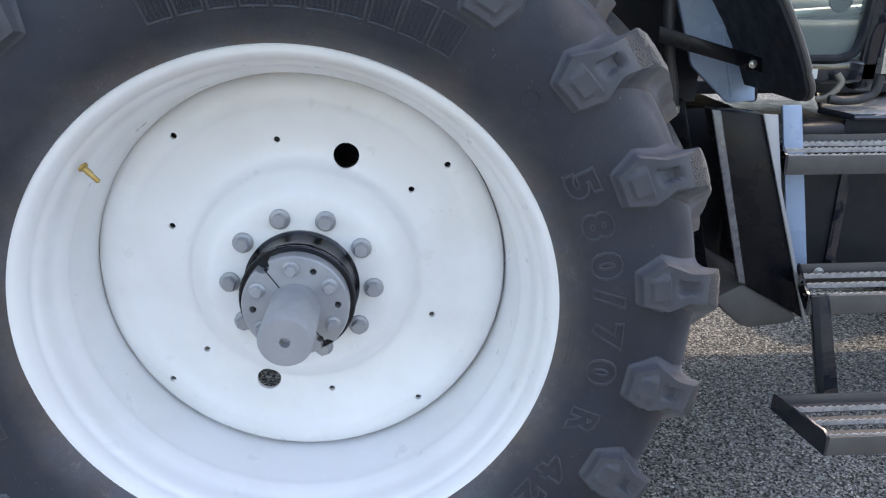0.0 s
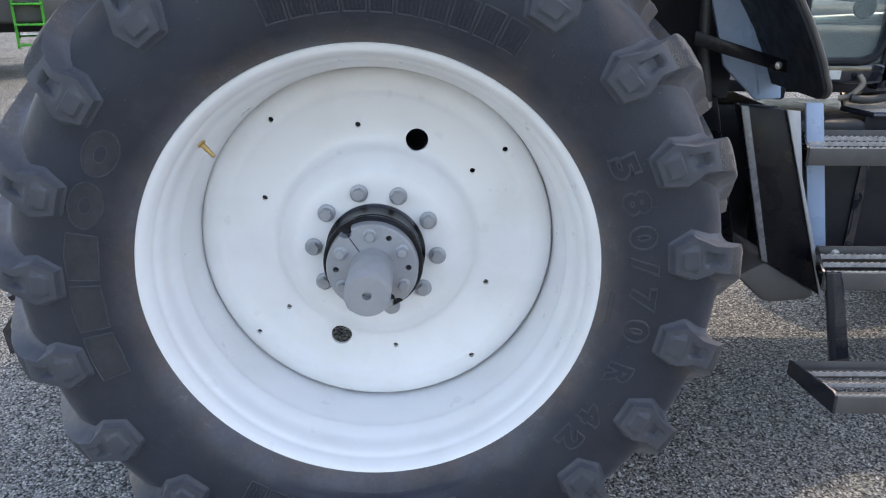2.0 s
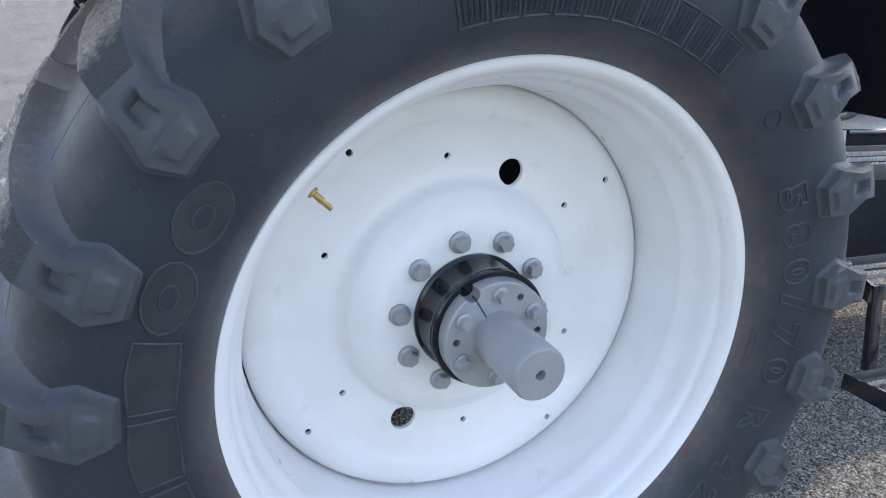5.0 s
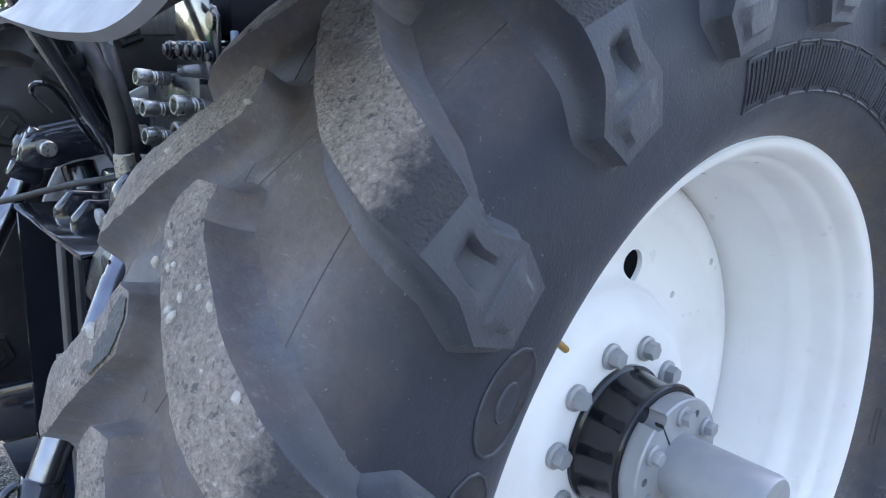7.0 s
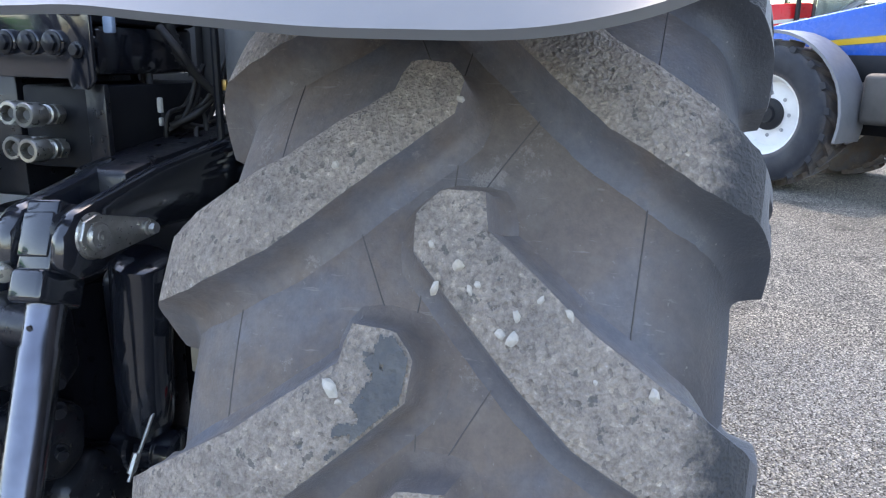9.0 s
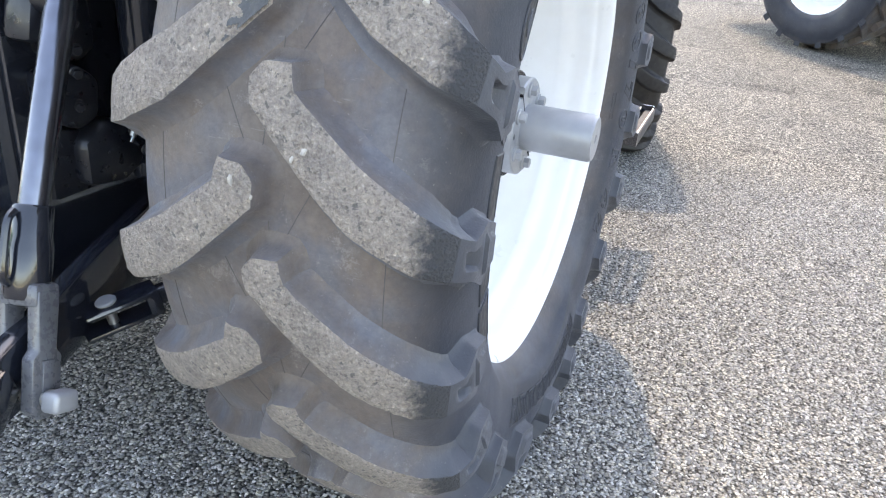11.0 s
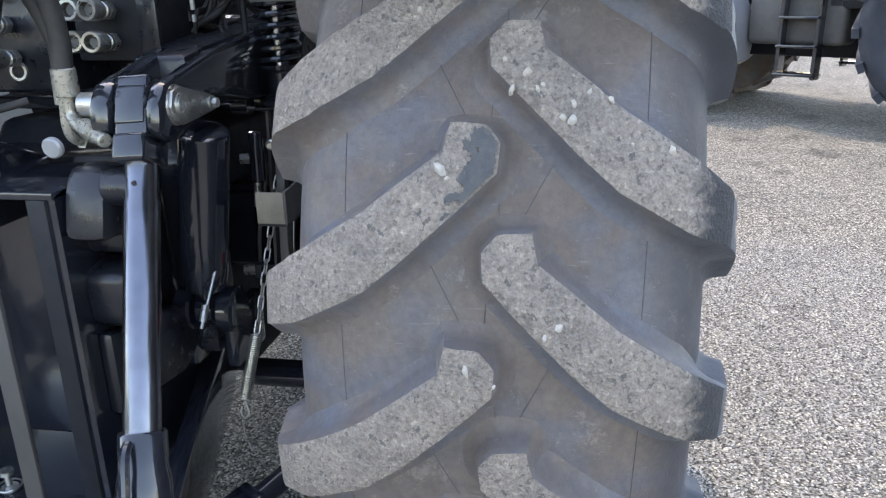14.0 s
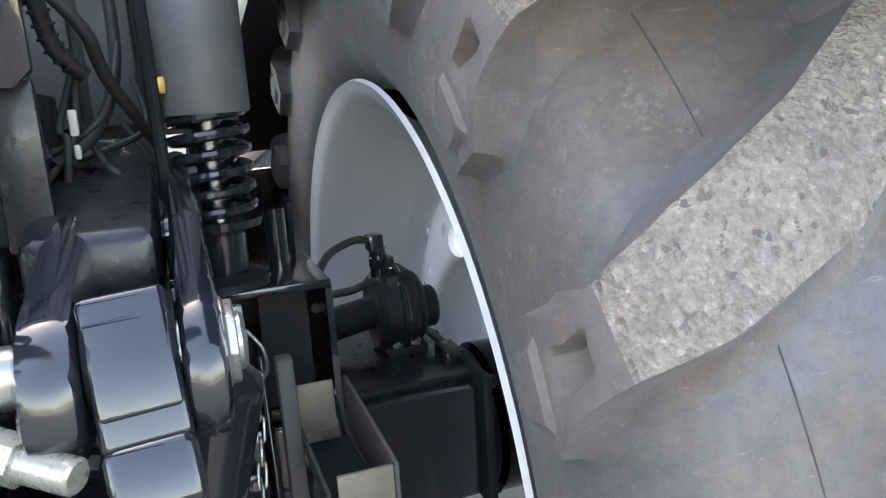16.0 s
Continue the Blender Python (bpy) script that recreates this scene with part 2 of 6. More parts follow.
HUBBLACK = mottled("deep_black_gloss_paint", (0.004, 0.005, 0.008), (0.008, 0.009, 0.012), 0.12, 8.0, 90.0, relief=0.0004)
DULL = mottled("black_satin_paint", (0.010, 0.012, 0.0175), (0.019, 0.02, 0.0235), 0.5, 10.0, 150.0, relief=0.0003)
CHROME = mottled("bright_steel", (0.24, 0.25, 0.285), (0.18, 0.185, 0.21), 0.22, 20.0, 300.0, metal=1.0, relief=0.0, spread=0.05)
STEEL = mottled("galvanised_steel", (0.55, 0.55, 0.53), (0.4, 0.39, 0.36), 0.35, 40.0, 400.0, metal=0.9, relief=0.0002)
BRASS = mottled("brass", (0.55, 0.38, 0.14), (0.4, 0.25, 0.08), 0.4, 60.0, 300.0, metal=0.8, relief=0.0002)
GREY = mottled("light_grey_plastic", (0.225, 0.232, 0.252), (0.2, 0.207, 0.226), 0.4, 4.0, 500.0, relief=0.0001)
HOSE = mottled("black_hose_rubber", (0.025, 0.025, 0.027), (0.05, 0.048, 0.046), 0.55, 30.0, 300.0, relief=0.0003)
CANGREY = mottled("grey_plastic_sleeve", (0.14, 0.145, 0.15), (0.19, 0.19, 0.19), 0.5, 25.0, 300.0, relief=0.0002)
STONE = mottled("pale_stone", (0.6, 0.55, 0.49), (0.38, 0.35, 0.31), 0.8, 60.0, 200.0, relief=0.001)
RED = mottled("red_paint", (0.72, 0.012, 0.018), (0.62, 0.012, 0.016), 0.35, 6.0, 200.0, relief=0.0)
BLUE = mottled("blue_paint", (0.008, 0.105, 0.5), (0.008, 0.09, 0.43), 0.25, 6.0, 200.0, relief=0.0)
GREEN = mottled("green_paint", (0.02, 0.3, 0.02), (0.02, 0.24, 0.02), 0.3, 6.0, 200.0, relief=0.0)
YELLOW = mottled("yellow_paint", (0.7, 0.42, 0.01), (0.6, 0.36, 0.01), 0.35, 6.0, 200.0, relief=0.0)
TAN = mottled("dusty_bracket_face", (0.27, 0.235, 0.18), (0.17, 0.148, 0.115), 0.55, 18.0, 200.0, relief=0.0003)


def dim(m, level):
    """Lowers the gloss of a material."""
    for n in m.node_tree.nodes:
        if n.type == "BSDF_PRINCIPLED":
            n.inputs["Specular IOR Level"].default_value = level
    return m


dim(DULL, 0.3)
dim(GREY, 0.3)


# ---- mesh tools ----
def empty(name, loc=(0, 0, 0), **tags):
    ob = new(name)
    ob.location = loc
    ob.empty_display_size = 0.1
    return tagged(ob, **tags)


def finish(name, bm, material, parent=None, label="", smooth=40.0, loc=None):
    """Links a bmesh as one mesh object, smooth-shaded but for sharp edges, under its parent."""
    me = bpy.data.meshes.new(name)
    bmesh.ops.recalc_face_normals(bm, faces=bm.faces[:])
    lim = radians(smooth)
    for e in bm.edges:
        if len(e.link_faces) == 2:
            e.smooth = e.calc_face_angle(3.2) < lim
    for f in bm.faces:
        f.smooth = True
    bm.to_mesh(me)
    bm.free()
    for mm in (material if isinstance(material, (list, tuple)) else [material]):
        me.materials.append(mm)
    ob = new(name, me)
    if parent is not None:
        ob.parent = parent
    if loc is not None:
        ob.location = loc
    if label:
        ob["label"] = label
    return ob


def part(name, bm, material, parent, label="", smooth=40.0):
    return finish(name, bm, material, parent, label, smooth)


def add_box(bm, lo, hi, bevel=0.0, seg=2, m=None):
    lo, hi = Vector(lo), Vector(hi)
    r = bmesh.ops.create_cube(bm, size=1.0)
    vs = r["verts"]
    for v in vs:
        v.co = Vector((lo[i] + (v.co[i] + 0.5) * (hi[i] - lo[i]) for i in range(3)))
    geo = vs
    if bevel:
        es = list({e for v in vs for e in v.link_edges})
        out = bmesh.ops.bevel(bm, geom=es, offset=bevel, segments=seg, affect="EDGES", profile=0.5)
        geo = list({v for f in out["faces"] for v in f.verts} | {v for v in vs if v.is_valid})
    if m is not None:
        bmesh.ops.transform(bm, matrix=m, verts=[v for v in geo if v.is_valid])
    return geo


def box(lo, hi, bevel=0.0, seg=2, m=None):
    bm = bmesh.new()
    add_box(bm, lo, hi, bevel, seg, m)
    return bm


def axis_matrix(a, b):
    a, b = Vector(a), Vector(b)
    return Matrix.Translation(a) @ (b - a).to_track_quat("Z", "Y").to_matrix().to_4x4()


def add_lathe(bm, prof, seg=32, m=None, closed=False, cap=True):
    """prof: (radius, height) pairs about z."""
    rings = []
    for r, h in prof:
        if r < 1e-6:
            rings.append([bm.verts.new((0, 0, h))])
        else:
            rings.append([bm.verts.new((r * math.cos(2 * math.pi * i / seg), r * math.sin(2 * math.pi * i / seg), h)) for i in range(seg)])
    pairs = list(zip(rings, rings[1:])) + ([(rings[-1], rings[0])] if closed else [])
    for a, b in pairs:
        for i in range(seg):
            j = (i + 1) % seg
            if len(a) == 1 and len(b) == 1:
                continue
            if len(a) == 1:
                bm.faces.new((a[0], b[j], b[i]))
            elif len(b) == 1:
                bm.faces.new((a[i], a[j], b[0]))
            else:
                bm.faces.new((a[i], a[j], b[j], b[i]))
    if cap and not closed:
        for ring in (rings[0], rings[-1]):
            if len(ring) > 2:
                bm.faces.new(ring)
    vs = [v for r in rings for v in r]
    if m is not None:
        bmesh.ops.transform(bm, matrix=m, verts=vs)
    return vs


def lathe(prof, seg=32, m=None, closed=False, cap=True):
    bm = bmesh.new()
    add_lathe(bm, prof, seg, m, closed, cap)
    return bm


def add_rod(bm, a, b, r, r2=None, seg=16, bevel=0.0):
    r2 = r if r2 is None else r2
    L = (Vector(b) - Vector(a)).length
    prof = [(r - bevel, 0), (r, bevel), (r2, L - bevel), (r2 - bevel, L)] if bevel else [(r, 0), (r2, L)]
    return add_lathe(bm, prof, seg, axis_matrix(a, b))


def rod(a, b, r, r2=None, seg=16, bevel=0.0):
    bm = bmesh.new()
    add_rod(bm, a, b, r, r2, seg, bevel)
    return bm


def smooth_path(pts, n=8):
    """A Catmull-Rom line through the points."""
    P = [Vector(p) for p in pts]
    P = [P[0] * 2 - P[1]] + P + [P[-1] * 2 - P[-2]]
    out = []
    for i in range(1, len(P) - 2):
        p0, p1, p2, p3 = P[i - 1:i + 3]
        for k in range(n):
            t = k / n
            out.append(0.5 * (2 * p1 + (p2 - p0) * t + (2 * p0 - 5 * p1 + 4 * p2 - p3) * t * t + (3 * p1 - p0 - 3 * p2 + p3) * t ** 3))
    out.append(P[-2])
    return out


def add_tube(bm, pts, r, seg=10, closed=False):
    n = len(pts)
    rings = []
    up = Vector((0.13, 0.29, 0.95))
    for i, p in enumerate(pts):
        a, b = (pts[i - 1], pts[(i + 1) % n]) if closed else (pts[max(i - 1, 0)], pts[min(i + 1, n - 1)])
        d = (Vector(b) - Vector(a)).normalized()
        s = d.cross(up)
        if s.length < 1e-3:
            s = d.cross(Vector((1, 0, 0)))
        s.normalize()
        up = s.cross(d).normalized()
        rings.append([bm.verts.new(Vector(p) + r * (math.cos(2 * math.pi * k / seg) * s + math.sin(2 * math.pi * k / seg) * up)) for k in range(seg)])
    pairs = list(zip(rings, rings[1:])) + ([(rings[-1], rings[0])] if closed else [])
    for A, B in pairs:
        for k in range(seg):
            j = (k + 1) % seg
            bm.faces.new((A[k], A[j], B[j], B[k]))
    if not closed:
        bm.faces.new(rings[0])
        bm.faces.new(rings[-1][::-1])


def tube(pts, r, seg=10, n=8, closed=False):
    bm = bmesh.new()
    add_tube(bm, smooth_path(pts, n) if n else [Vector(p) for p in pts], r, seg, closed)
    return bm


def add_prism(bm, outline, lo, hi, axis=1, bevel=0.0):
    """An outline in the two other axes, pushed out along the axis from lo to hi."""
    def at(p, h):
        q = [p[0], p[1]]
        q.insert(axis, h)
        return q
    A = [bm.verts.new(at(p, lo)) for p in outline]
    B = [bm.verts.new(at(p, hi)) for p in outline]
    fs = [bm.faces.new(A), bm.faces.new(B[::-1])]
    n = len(A)
    for i in range(n):
        fs.append(bm.faces.new((A[i], B[i], B[(i + 1) % n], A[(i + 1) % n])))
    if bevel:
        bmesh.ops.recalc_face_normals(bm, faces=fs)
        es = list({e for f in fs for e in f.edges})
        bmesh.ops.bevel(bm, geom=es, offset=bevel, segments=2, affect="EDGES", profile=0.5)
    return fs


def prism(outline, lo, hi, axis=1, bevel=0.0):
    bm = bmesh.new()
    add_prism(bm, outline, lo, hi, axis, bevel)
    return bm


def add_bolt(bm, at, along, r=0.012, h=0.012, washer=True, turn=0.0):
    m = axis_matrix(at, Vector(at) + Vector(along)) @ Matrix.Rotation(turn, 4, "Z")
    if washer:
        add_lathe(bm, [(r * 1.35, 0), (r * 1.35, h * 0.25), (r * 1.2, h * 0.32)], 20, m)
    add_lathe(bm, [(r, h * 0.2), (r, h * 0.9), (r * 0.88, h)], 6, m)


def bolt(at, along, r=0.012, h=0.012, washer=True, turn=0.0):
    bm = bmesh.new()
    add_bolt(bm, at, along, r, h, washer, turn)
    return bm

# ---- ground ----
def rise(x):
    """The yard is level round the tractor and climbs a little ahead of it."""
    return 0.02 * min(max(x - 3.0, 0.0), 27.0)


def ground():
    bm = bmesh.new()
    xs = [-3000, -60, -8, 3, 12, 30, 3000]
    grid = [[bm.verts.new((x, y, rise(x))) for y in (-3000, -60, -10, 12, 60, 3000)] for x in xs]
    for a, b in zip(grid, grid[1:]):
        for i in range(len(a) - 1):
            bm.faces.new((a[i], b[i], b[i + 1], a[i + 1]))
    return tagged(finish("ground", bm, GRAVEL), "grey yard surface of rolled stone chippings", "ground", kind="structure")


ground()

# ---- the rear wheel ----
HUB = Vector((0.0, 0.029, 0.83))
PITCH = 360.0 / 21
TIP = 163.0                      # where the inner end of one outboard lug lies, in degrees about the axle
CROWN = 0.930
INNER, OUTER = 1.06, 1.0       # the inboard half is a little wider


def catmull(pts, n):
    return [(p.x, p.y) for p in smooth_path([(a, b, 0) for a, b in pts], n)]


# half of the carcass, as half-width and radius, from the crown to the bead
HALF = catmull([(0, 0.880), (0.06, 0.879), (0.12, 0.873), (0.18, 0.862), (0.232, 0.841), (0.256, 0.812), (0.269, 0.772), (0.275, 0.73),
                (0.275, 0.69), (0.270, 0.65), (0.260, 0.612), (0.244, 0.590), (0.226, 0.572), (0.206, 0.559)], 5)
ARC = [0.0]
for p_, q_ in zip(HALF, HALF[1:]):
    ARC.append(ARC[-1] + math.dist(p_, q_))


def profile(s):
    """Half-width, radius and outward normal at the arc length s from the crown."""
    t = abs(s)
    k = min(max(int(np.searchsorted(ARC, t)) - 1, 0), len(ARC) - 2)
    f = (t - ARC[k]) / (ARC[k + 1] - ARC[k])
    a, b = HALF[k], HALF[k + 1]
    v, r = a[0] + (b[0] - a[0]) * f, a[1] + (b[1] - a[1]) * f

    def tangent(i):
        i = min(max(i, 1), len(HALF) - 2)
        d = Vector((HALF[i + 1][0] - HALF[i - 1][0], HALF[i + 1][1] - HALF[i - 1][1]))
        return d.normalized()
    d = tangent(k).lerp(tangent(k + 1), f).normalized()
    n = Vector((-d.y, d.x))
    if s < 0:
        return -v, r, Vector((-n.x, n.y))
    return v, r, n


def on_tyre(deg, s, h, side):
    """A place at h above the carcass, in the wheel's own axes. side: -1 outboard, 1 inboard."""
    v, r, n = profile(s)
    v, r = v + n.x * h, r + n.y * h
    a = radians(deg)
    y = side * v
    return Vector((r * math.cos(a), y * (INNER if y > 0 else OUTER), r * math.sin(a)))


def squash(p, z0=HUB.z):
    """Flattens what would pass below the ground and swells the sidewall there."""
    r = math.hypot(p.x, p.z)
    if r < 0.6 or p.z > -0.3:
        return p
    limit = z0 / (-p.z / r)
    if limit >= CROWN:
        return p
    k = (limit - 0.6) / (CROWN - 0.6)
    q = 0.6 + (r - 0.6) * k
    return Vector((p.x * q / r, p.y * (1 + 0.30 * (1 - k)), p.z * q / r))


LEAD = [(-0.6, 0.048), (1.6, 0.055), (6.4, 0.147), (10.0, 0.230), (12.0, 0.264), (12.8, 0.290), (11.6, 0.328), (12.9, 0.374)]
TRAIL = [(3.2, -0.006), (9.9, 0.096), (12.5, 0.142), (15.4, 0.220), (16.3, 0.258), (17.2, 0.290), (19.2, 0.328), (18.0, 0.374)]
NOSE = ((0.0, 0.4, 0.65, 1.0), (-0.6, -0.45, 0.9, 3.2), (0.048, 0.009, -0.009, -0.006))      # the many-sided inner end
ROWS = [9, 14, 14, 7, 7, 9, 8]
METRE = 0.0155                   # metres of tread to one degree


def lug_height(s):
    return float(np.interp(s, [0.0, 0.12, 0.2, 0.25, 0.29, 0.335, 0.39], [0.046, 0.046, 0.048, 0.049, 0.041, 0.027, 0.019]))


def lug_bmesh(side, turn, flatten):
    """One tread bar: worn face, drafted flanks with a wide foot, and the stepped six-sided end on the sidewall."""
    bm = bmesh.new()
    cols = 13
    rows = []
    for i in range(len(LEAD) - 1):
        for k in range(ROWS[i]):
            f = k / ROWS[i]
            rows.append(tuple(LEAD[i][c] + (LEAD[i + 1][c] - LEAD[i][c]) * f for c in (0, 1)) + tuple(TRAIL[i][c] + (TRAIL[i + 1][c] - TRAIL[i][c]) * f for c in (0, 1)))
    rows.append(LEAD[-1] + TRAIL[-1])
    n = len(rows)
    uv, hs = {}, {}
    for i, (a0, s0, a1, s1) in enumerate(rows):
        for j in range(cols):
            f = j / (cols - 1)
            decay = max(0.0, 1 - i / 8.0) ** 1.5
            a, s = a0 + (a1 - a0) * f, s0 + (s1 - s0) * f
            a += decay * (float(np.interp(f, NOSE[0], NOSE[1])) - (-0.6 + 3.8 * f))
            s += decay * (float(np.interp(f, NOSE[0], NOSE[2])) - (0.048 - 0.054 * f))
            h = lug_height(s)
            if 0.276 < s < 0.316 and 4 <= j <= 8:            # pocket in the shoulder end
                h -= 0.016 * min(1.0, (s - 0.276) / 0.006, (0.316 - s) / 0.024)
            if 0.324 < s < 0.360 and 3 <= j <= 9:            # raised plate
                h += 0.006
            if s < 0.25:
                h += 0.0025 * noise.noise((a * 0.9 + side * 7, s * 60, 3.1)) - 0.003 * (abs(2 * f - 1) ** 6)
            uv[i, j], hs[i, j] = (a, s), h
    def vert(a, s, h):
        p = on_tyre(turn + a, s, h, side)
        return bm.verts.new(squash(p) if flatten else p)
    grid = {key: vert(*uv[key], hs[key]) for key in uv}
    for i in range(n - 1):
        for j in range(cols - 1):
            f = bm.faces.new((grid[i, j], grid[i + 1, j], grid[i + 1, j + 1], grid[i, j + 1]))
            f.material_index = 1 if i < sum(ROWS[:4]) else 0
    edge = [(i, 0) for i in range(n)] + [(n - 1, j) for j in range(1, cols)] + [(i, cols - 1) for i in range(n - 2, -1, -1)] + [(0, j) for j in range(cols - 2, 0, -1)]
    flat = [Vector((uv[k][0] * METRE, uv[k][1])) for k in edge]
    m = len(edge)
    norms = []
    for i in range(m):
        t = flat[(i + 1) % m] - flat[i - 1]
        norms.append(Vector((-t.y, t.x)).normalized() if t.length > 1e-6 else Vector((1, 0)))
    area = sum(flat[i].x * flat[(i + 1) % m].y - flat[(i + 1) % m].x * flat[i].y for i in range(m))
    sign = -1 if area > 0 else 1
    for _ in range(1):
        norms = [(norms[i - 1] + 2 * norms[i] + norms[(i + 1) % m]).normalized() for i in range(m)]
    ease = [0.3 if j == cols - 1 and i < sum(ROWS[:4]) else 1.1 if j == 0 else 0.62 for i, j in edge]
    for _ in range(3):
        ease = [(ease[i - 1] + ease[i] + ease[(i + 1) % m]) / 3 for i in range(m)]
    ring = [grid[k] for k in edge]
    for d, share in ((0.0006, 0.975), (0.003, 0.82), (0.0065, 0.55), (0.011, 0.29), (0.0175, 0.11), (0.025, 0.03), (0.033, -0.1)):
        nxt = []
        for i, key in enumerate(edge):
            h = hs[key]
            reach = ease[i] + (1 - ease[i]) * (1 - share) ** 4
            q = flat[i] + sign * norms[i] * d * max(h / 0.05, 0.35) * reach
            nxt.append(vert(q.x / METRE, min(q.y, ARC[-1] - 0.01), h * share))
        for i in range(m):
            j = (i + 1) % m
            bm.faces.new((ring[i], ring[j], nxt[j], nxt[i]))
        ring = nxt
    return bm


def carcass_bmesh():
    bm = bmesh.new()
    ss = [-x for x in ARC[:0:-1]] + ARC
    seg = 288
    rings = []
    for k in range(seg):
        ring = []
        for s in ss:
            p = on_tyre(360.0 * k / seg, s, 0.0, -1)
            ring.append(bm.verts.new(squash(p)))
        rings.append(ring)
    for k in range(seg):
        a, b = rings[k], rings[(k + 1) % seg]
        for i in range(len(ss) - 1):
            bm.faces.new((a[i], a[i + 1], b[i + 1], b[i]))
    return bm


def sidewall_point(deg, r, lift, side=-1):
    """A place on the sidewall at the radius r, lifted off it."""
    best = min(range(len(HALF)), key=lambda i: abs(HALF[i][1] - r) + (1 if HALF[i][0] < 0.2 else 0))
    k = best if HALF[best][1] >= r else best - 1
    k = min(max(k, 0), len(HALF) - 2)
    f = (r - HALF[k][1]) / (HALF[k + 1][1] - HALF[k][1])
    v = HALF[k][0] + (HALF[k + 1][0] - HALF[k][0]) * f + lift
    a = radians(deg)
    return squash(Vector((r * math.cos(a), side * v * OUTER, r * math.sin(a))))


def moulding(outline, deg, r0, tall, wide, thick=0.0022):
    """A raised bead that follows a closed outline (0..1 across, 0..1 up) laid on the sidewall, clockwise from deg."""
    bm = bmesh.new()
    pts = []
    for (u0, w0), (u1, w1) in zip(outline, outline[1:] + outline[:1]):
        for k in range(4):
            u, w = u0 + (u1 - u0) * k / 4, w0 + (w1 - w0) * k / 4
            pts.append(sidewall_point(deg - u * wide, r0 + w * tall, 0.0008))
    add_tube(bm, pts, thick, 6, closed=True)
    return bm


def inlay(outline, deg, r0, tall, wide, high=0.0009):
    """A thin skin of rubber inside a closed outline on the sidewall, clockwise from deg."""
    bm = bmesh.new()
    mu, mw = sum(u for u, w in outline) / len(outline), sum(w for u, w in outline) / len(outline)
    pts = []
    for (u0, w0), (u1, w1) in zip(outline, outline[1:] + outline[:1]):
        pts += [(u0 + (u1 - u0) * k / 3, w0 + (w1 - w0) * k / 3) for k in range(3)]
    rings = [[bm.verts.new(sidewall_point(deg - (mu + (u - mu) * f) * wide, r0 + (mw + (w - mw) * f) * tall, high)) for u, w in pts] for f in (1.0, 0.75, 0.5, 0.25)]
    n = len(pts)
    for a, b in zip(rings, rings[1:]):
        for k in range(n):
            bm.faces.new((a[k], a[(k + 1) % n], b[(k + 1) % n], b[k]))
    bm.faces.new(rings[-1])
    return bm


def lettering(body, deg, r0, tall, wide):
    """Raised outline characters round the sidewall, tops outward, clockwise from deg."""
    cu = bpy.data.curves.new("characters", "FONT")
    cu.body, cu.size, cu.fill_mode, cu.bevel_depth, cu.resolution_u, cu.bevel_resolution = body, tall / 0.78, "NONE", 0.0024, 3, 1
    cu.offset = 0.0045
    ob = new("characters", cu)
    dg = bpy.context.evaluated_depsgraph_get()
    me = bpy.data.meshes.new_from_object(ob.evaluated_get(dg))
    bpy.data.objects.remove(ob)
    left, right = min(v.co.x for v in me.vertices), max(v.co.x for v in me.vertices)
    for v in me.vertices:
        x, y, z = v.co
        v.co = sidewall_point(deg - wide * (x - left) / (right - left), r0 + y, 0.0006 + z)
    bm = bmesh.new()
    bm.from_mesh(me)
    return bm


def rim_profile():
    inner = catmull([(-0.2125, 0.562), (-0.209, 0.552), (-0.200, 0.544), (-0.186, 0.538), (-0.172, 0.535), (-0.162, 0.527), (-0.148, 0.522), (-0.118, 0.517),
                     (-0.100, 0.508), (-0.080, 0.5), (-0.062, 0.499), (-0.02, 0.494), (0.03, 0.4885), (0.075, 0.487), (0.12, 0.487), (0.165, 0.500), (0.21, 0.520), (0.240, 0.540), (0.260, 0.557), (0.270, 0.576)], 3)
    outer = [(y * 0.985, r + 0.007) for y, r in inner[::-1]]
    lip0, lip1 = (-0.2145, 0.565), (0.2725, 0.5795)
    return inner + [lip1] + outer + [lip0]


def spin_y(prof, seg, closed=True):
    """prof: (y, radius) pairs about the axle."""
    bm = bmesh.new()
    add_lathe(bm, [(r, -y) for y, r in prof], seg, Matrix.Rotation(radians(90), 4, "X"), closed=closed)
    return bm


def cut(bm, cutters):
    """Takes the cutters, (centre, radius) of holes along the axle, out of a bmesh."""
    me = bpy.data.meshes.new("cut")
    bm.to_mesh(me)
    bm.free()
    ob = new("cut", me)
    cb = bmesh.new()
    for (x, z), r, squeeze in cutters:
        mm = Matrix.Translation((x, 0, z)) @ Matrix.Rotation(radians(90), 4, "X") @ Matrix.Diagonal((1, squeeze, 1, 1))
        add_lathe(cb, [(r, -0.3), (r, 0.3)], 28, mm)
    bmesh.ops.recalc_face_normals(cb, faces=cb.faces[:])
    cme = bpy.data.meshes.new("cutter")
    cb.to_mesh(cme)
    cb.free()
    cob = new("cutter", cme)
    mod = ob.modifiers.new("cut", "BOOLEAN")
    mod.operation, mod.object, mod.solver = "DIFFERENCE", cob, "EXACT"
    dg = bpy.context.evaluated_depsgraph_get()
    out = bmesh.new()
    out.from_mesh(bpy.data.meshes.new_from_object(ob.evaluated_get(dg)))
    bpy.data.objects.remove(ob)
    bpy.data.objects.remove(cob)
    return out


def polar(deg, r, y=0.0):
    return Vector((r * math.cos(radians(deg)), y, r * math.sin(radians(deg))))


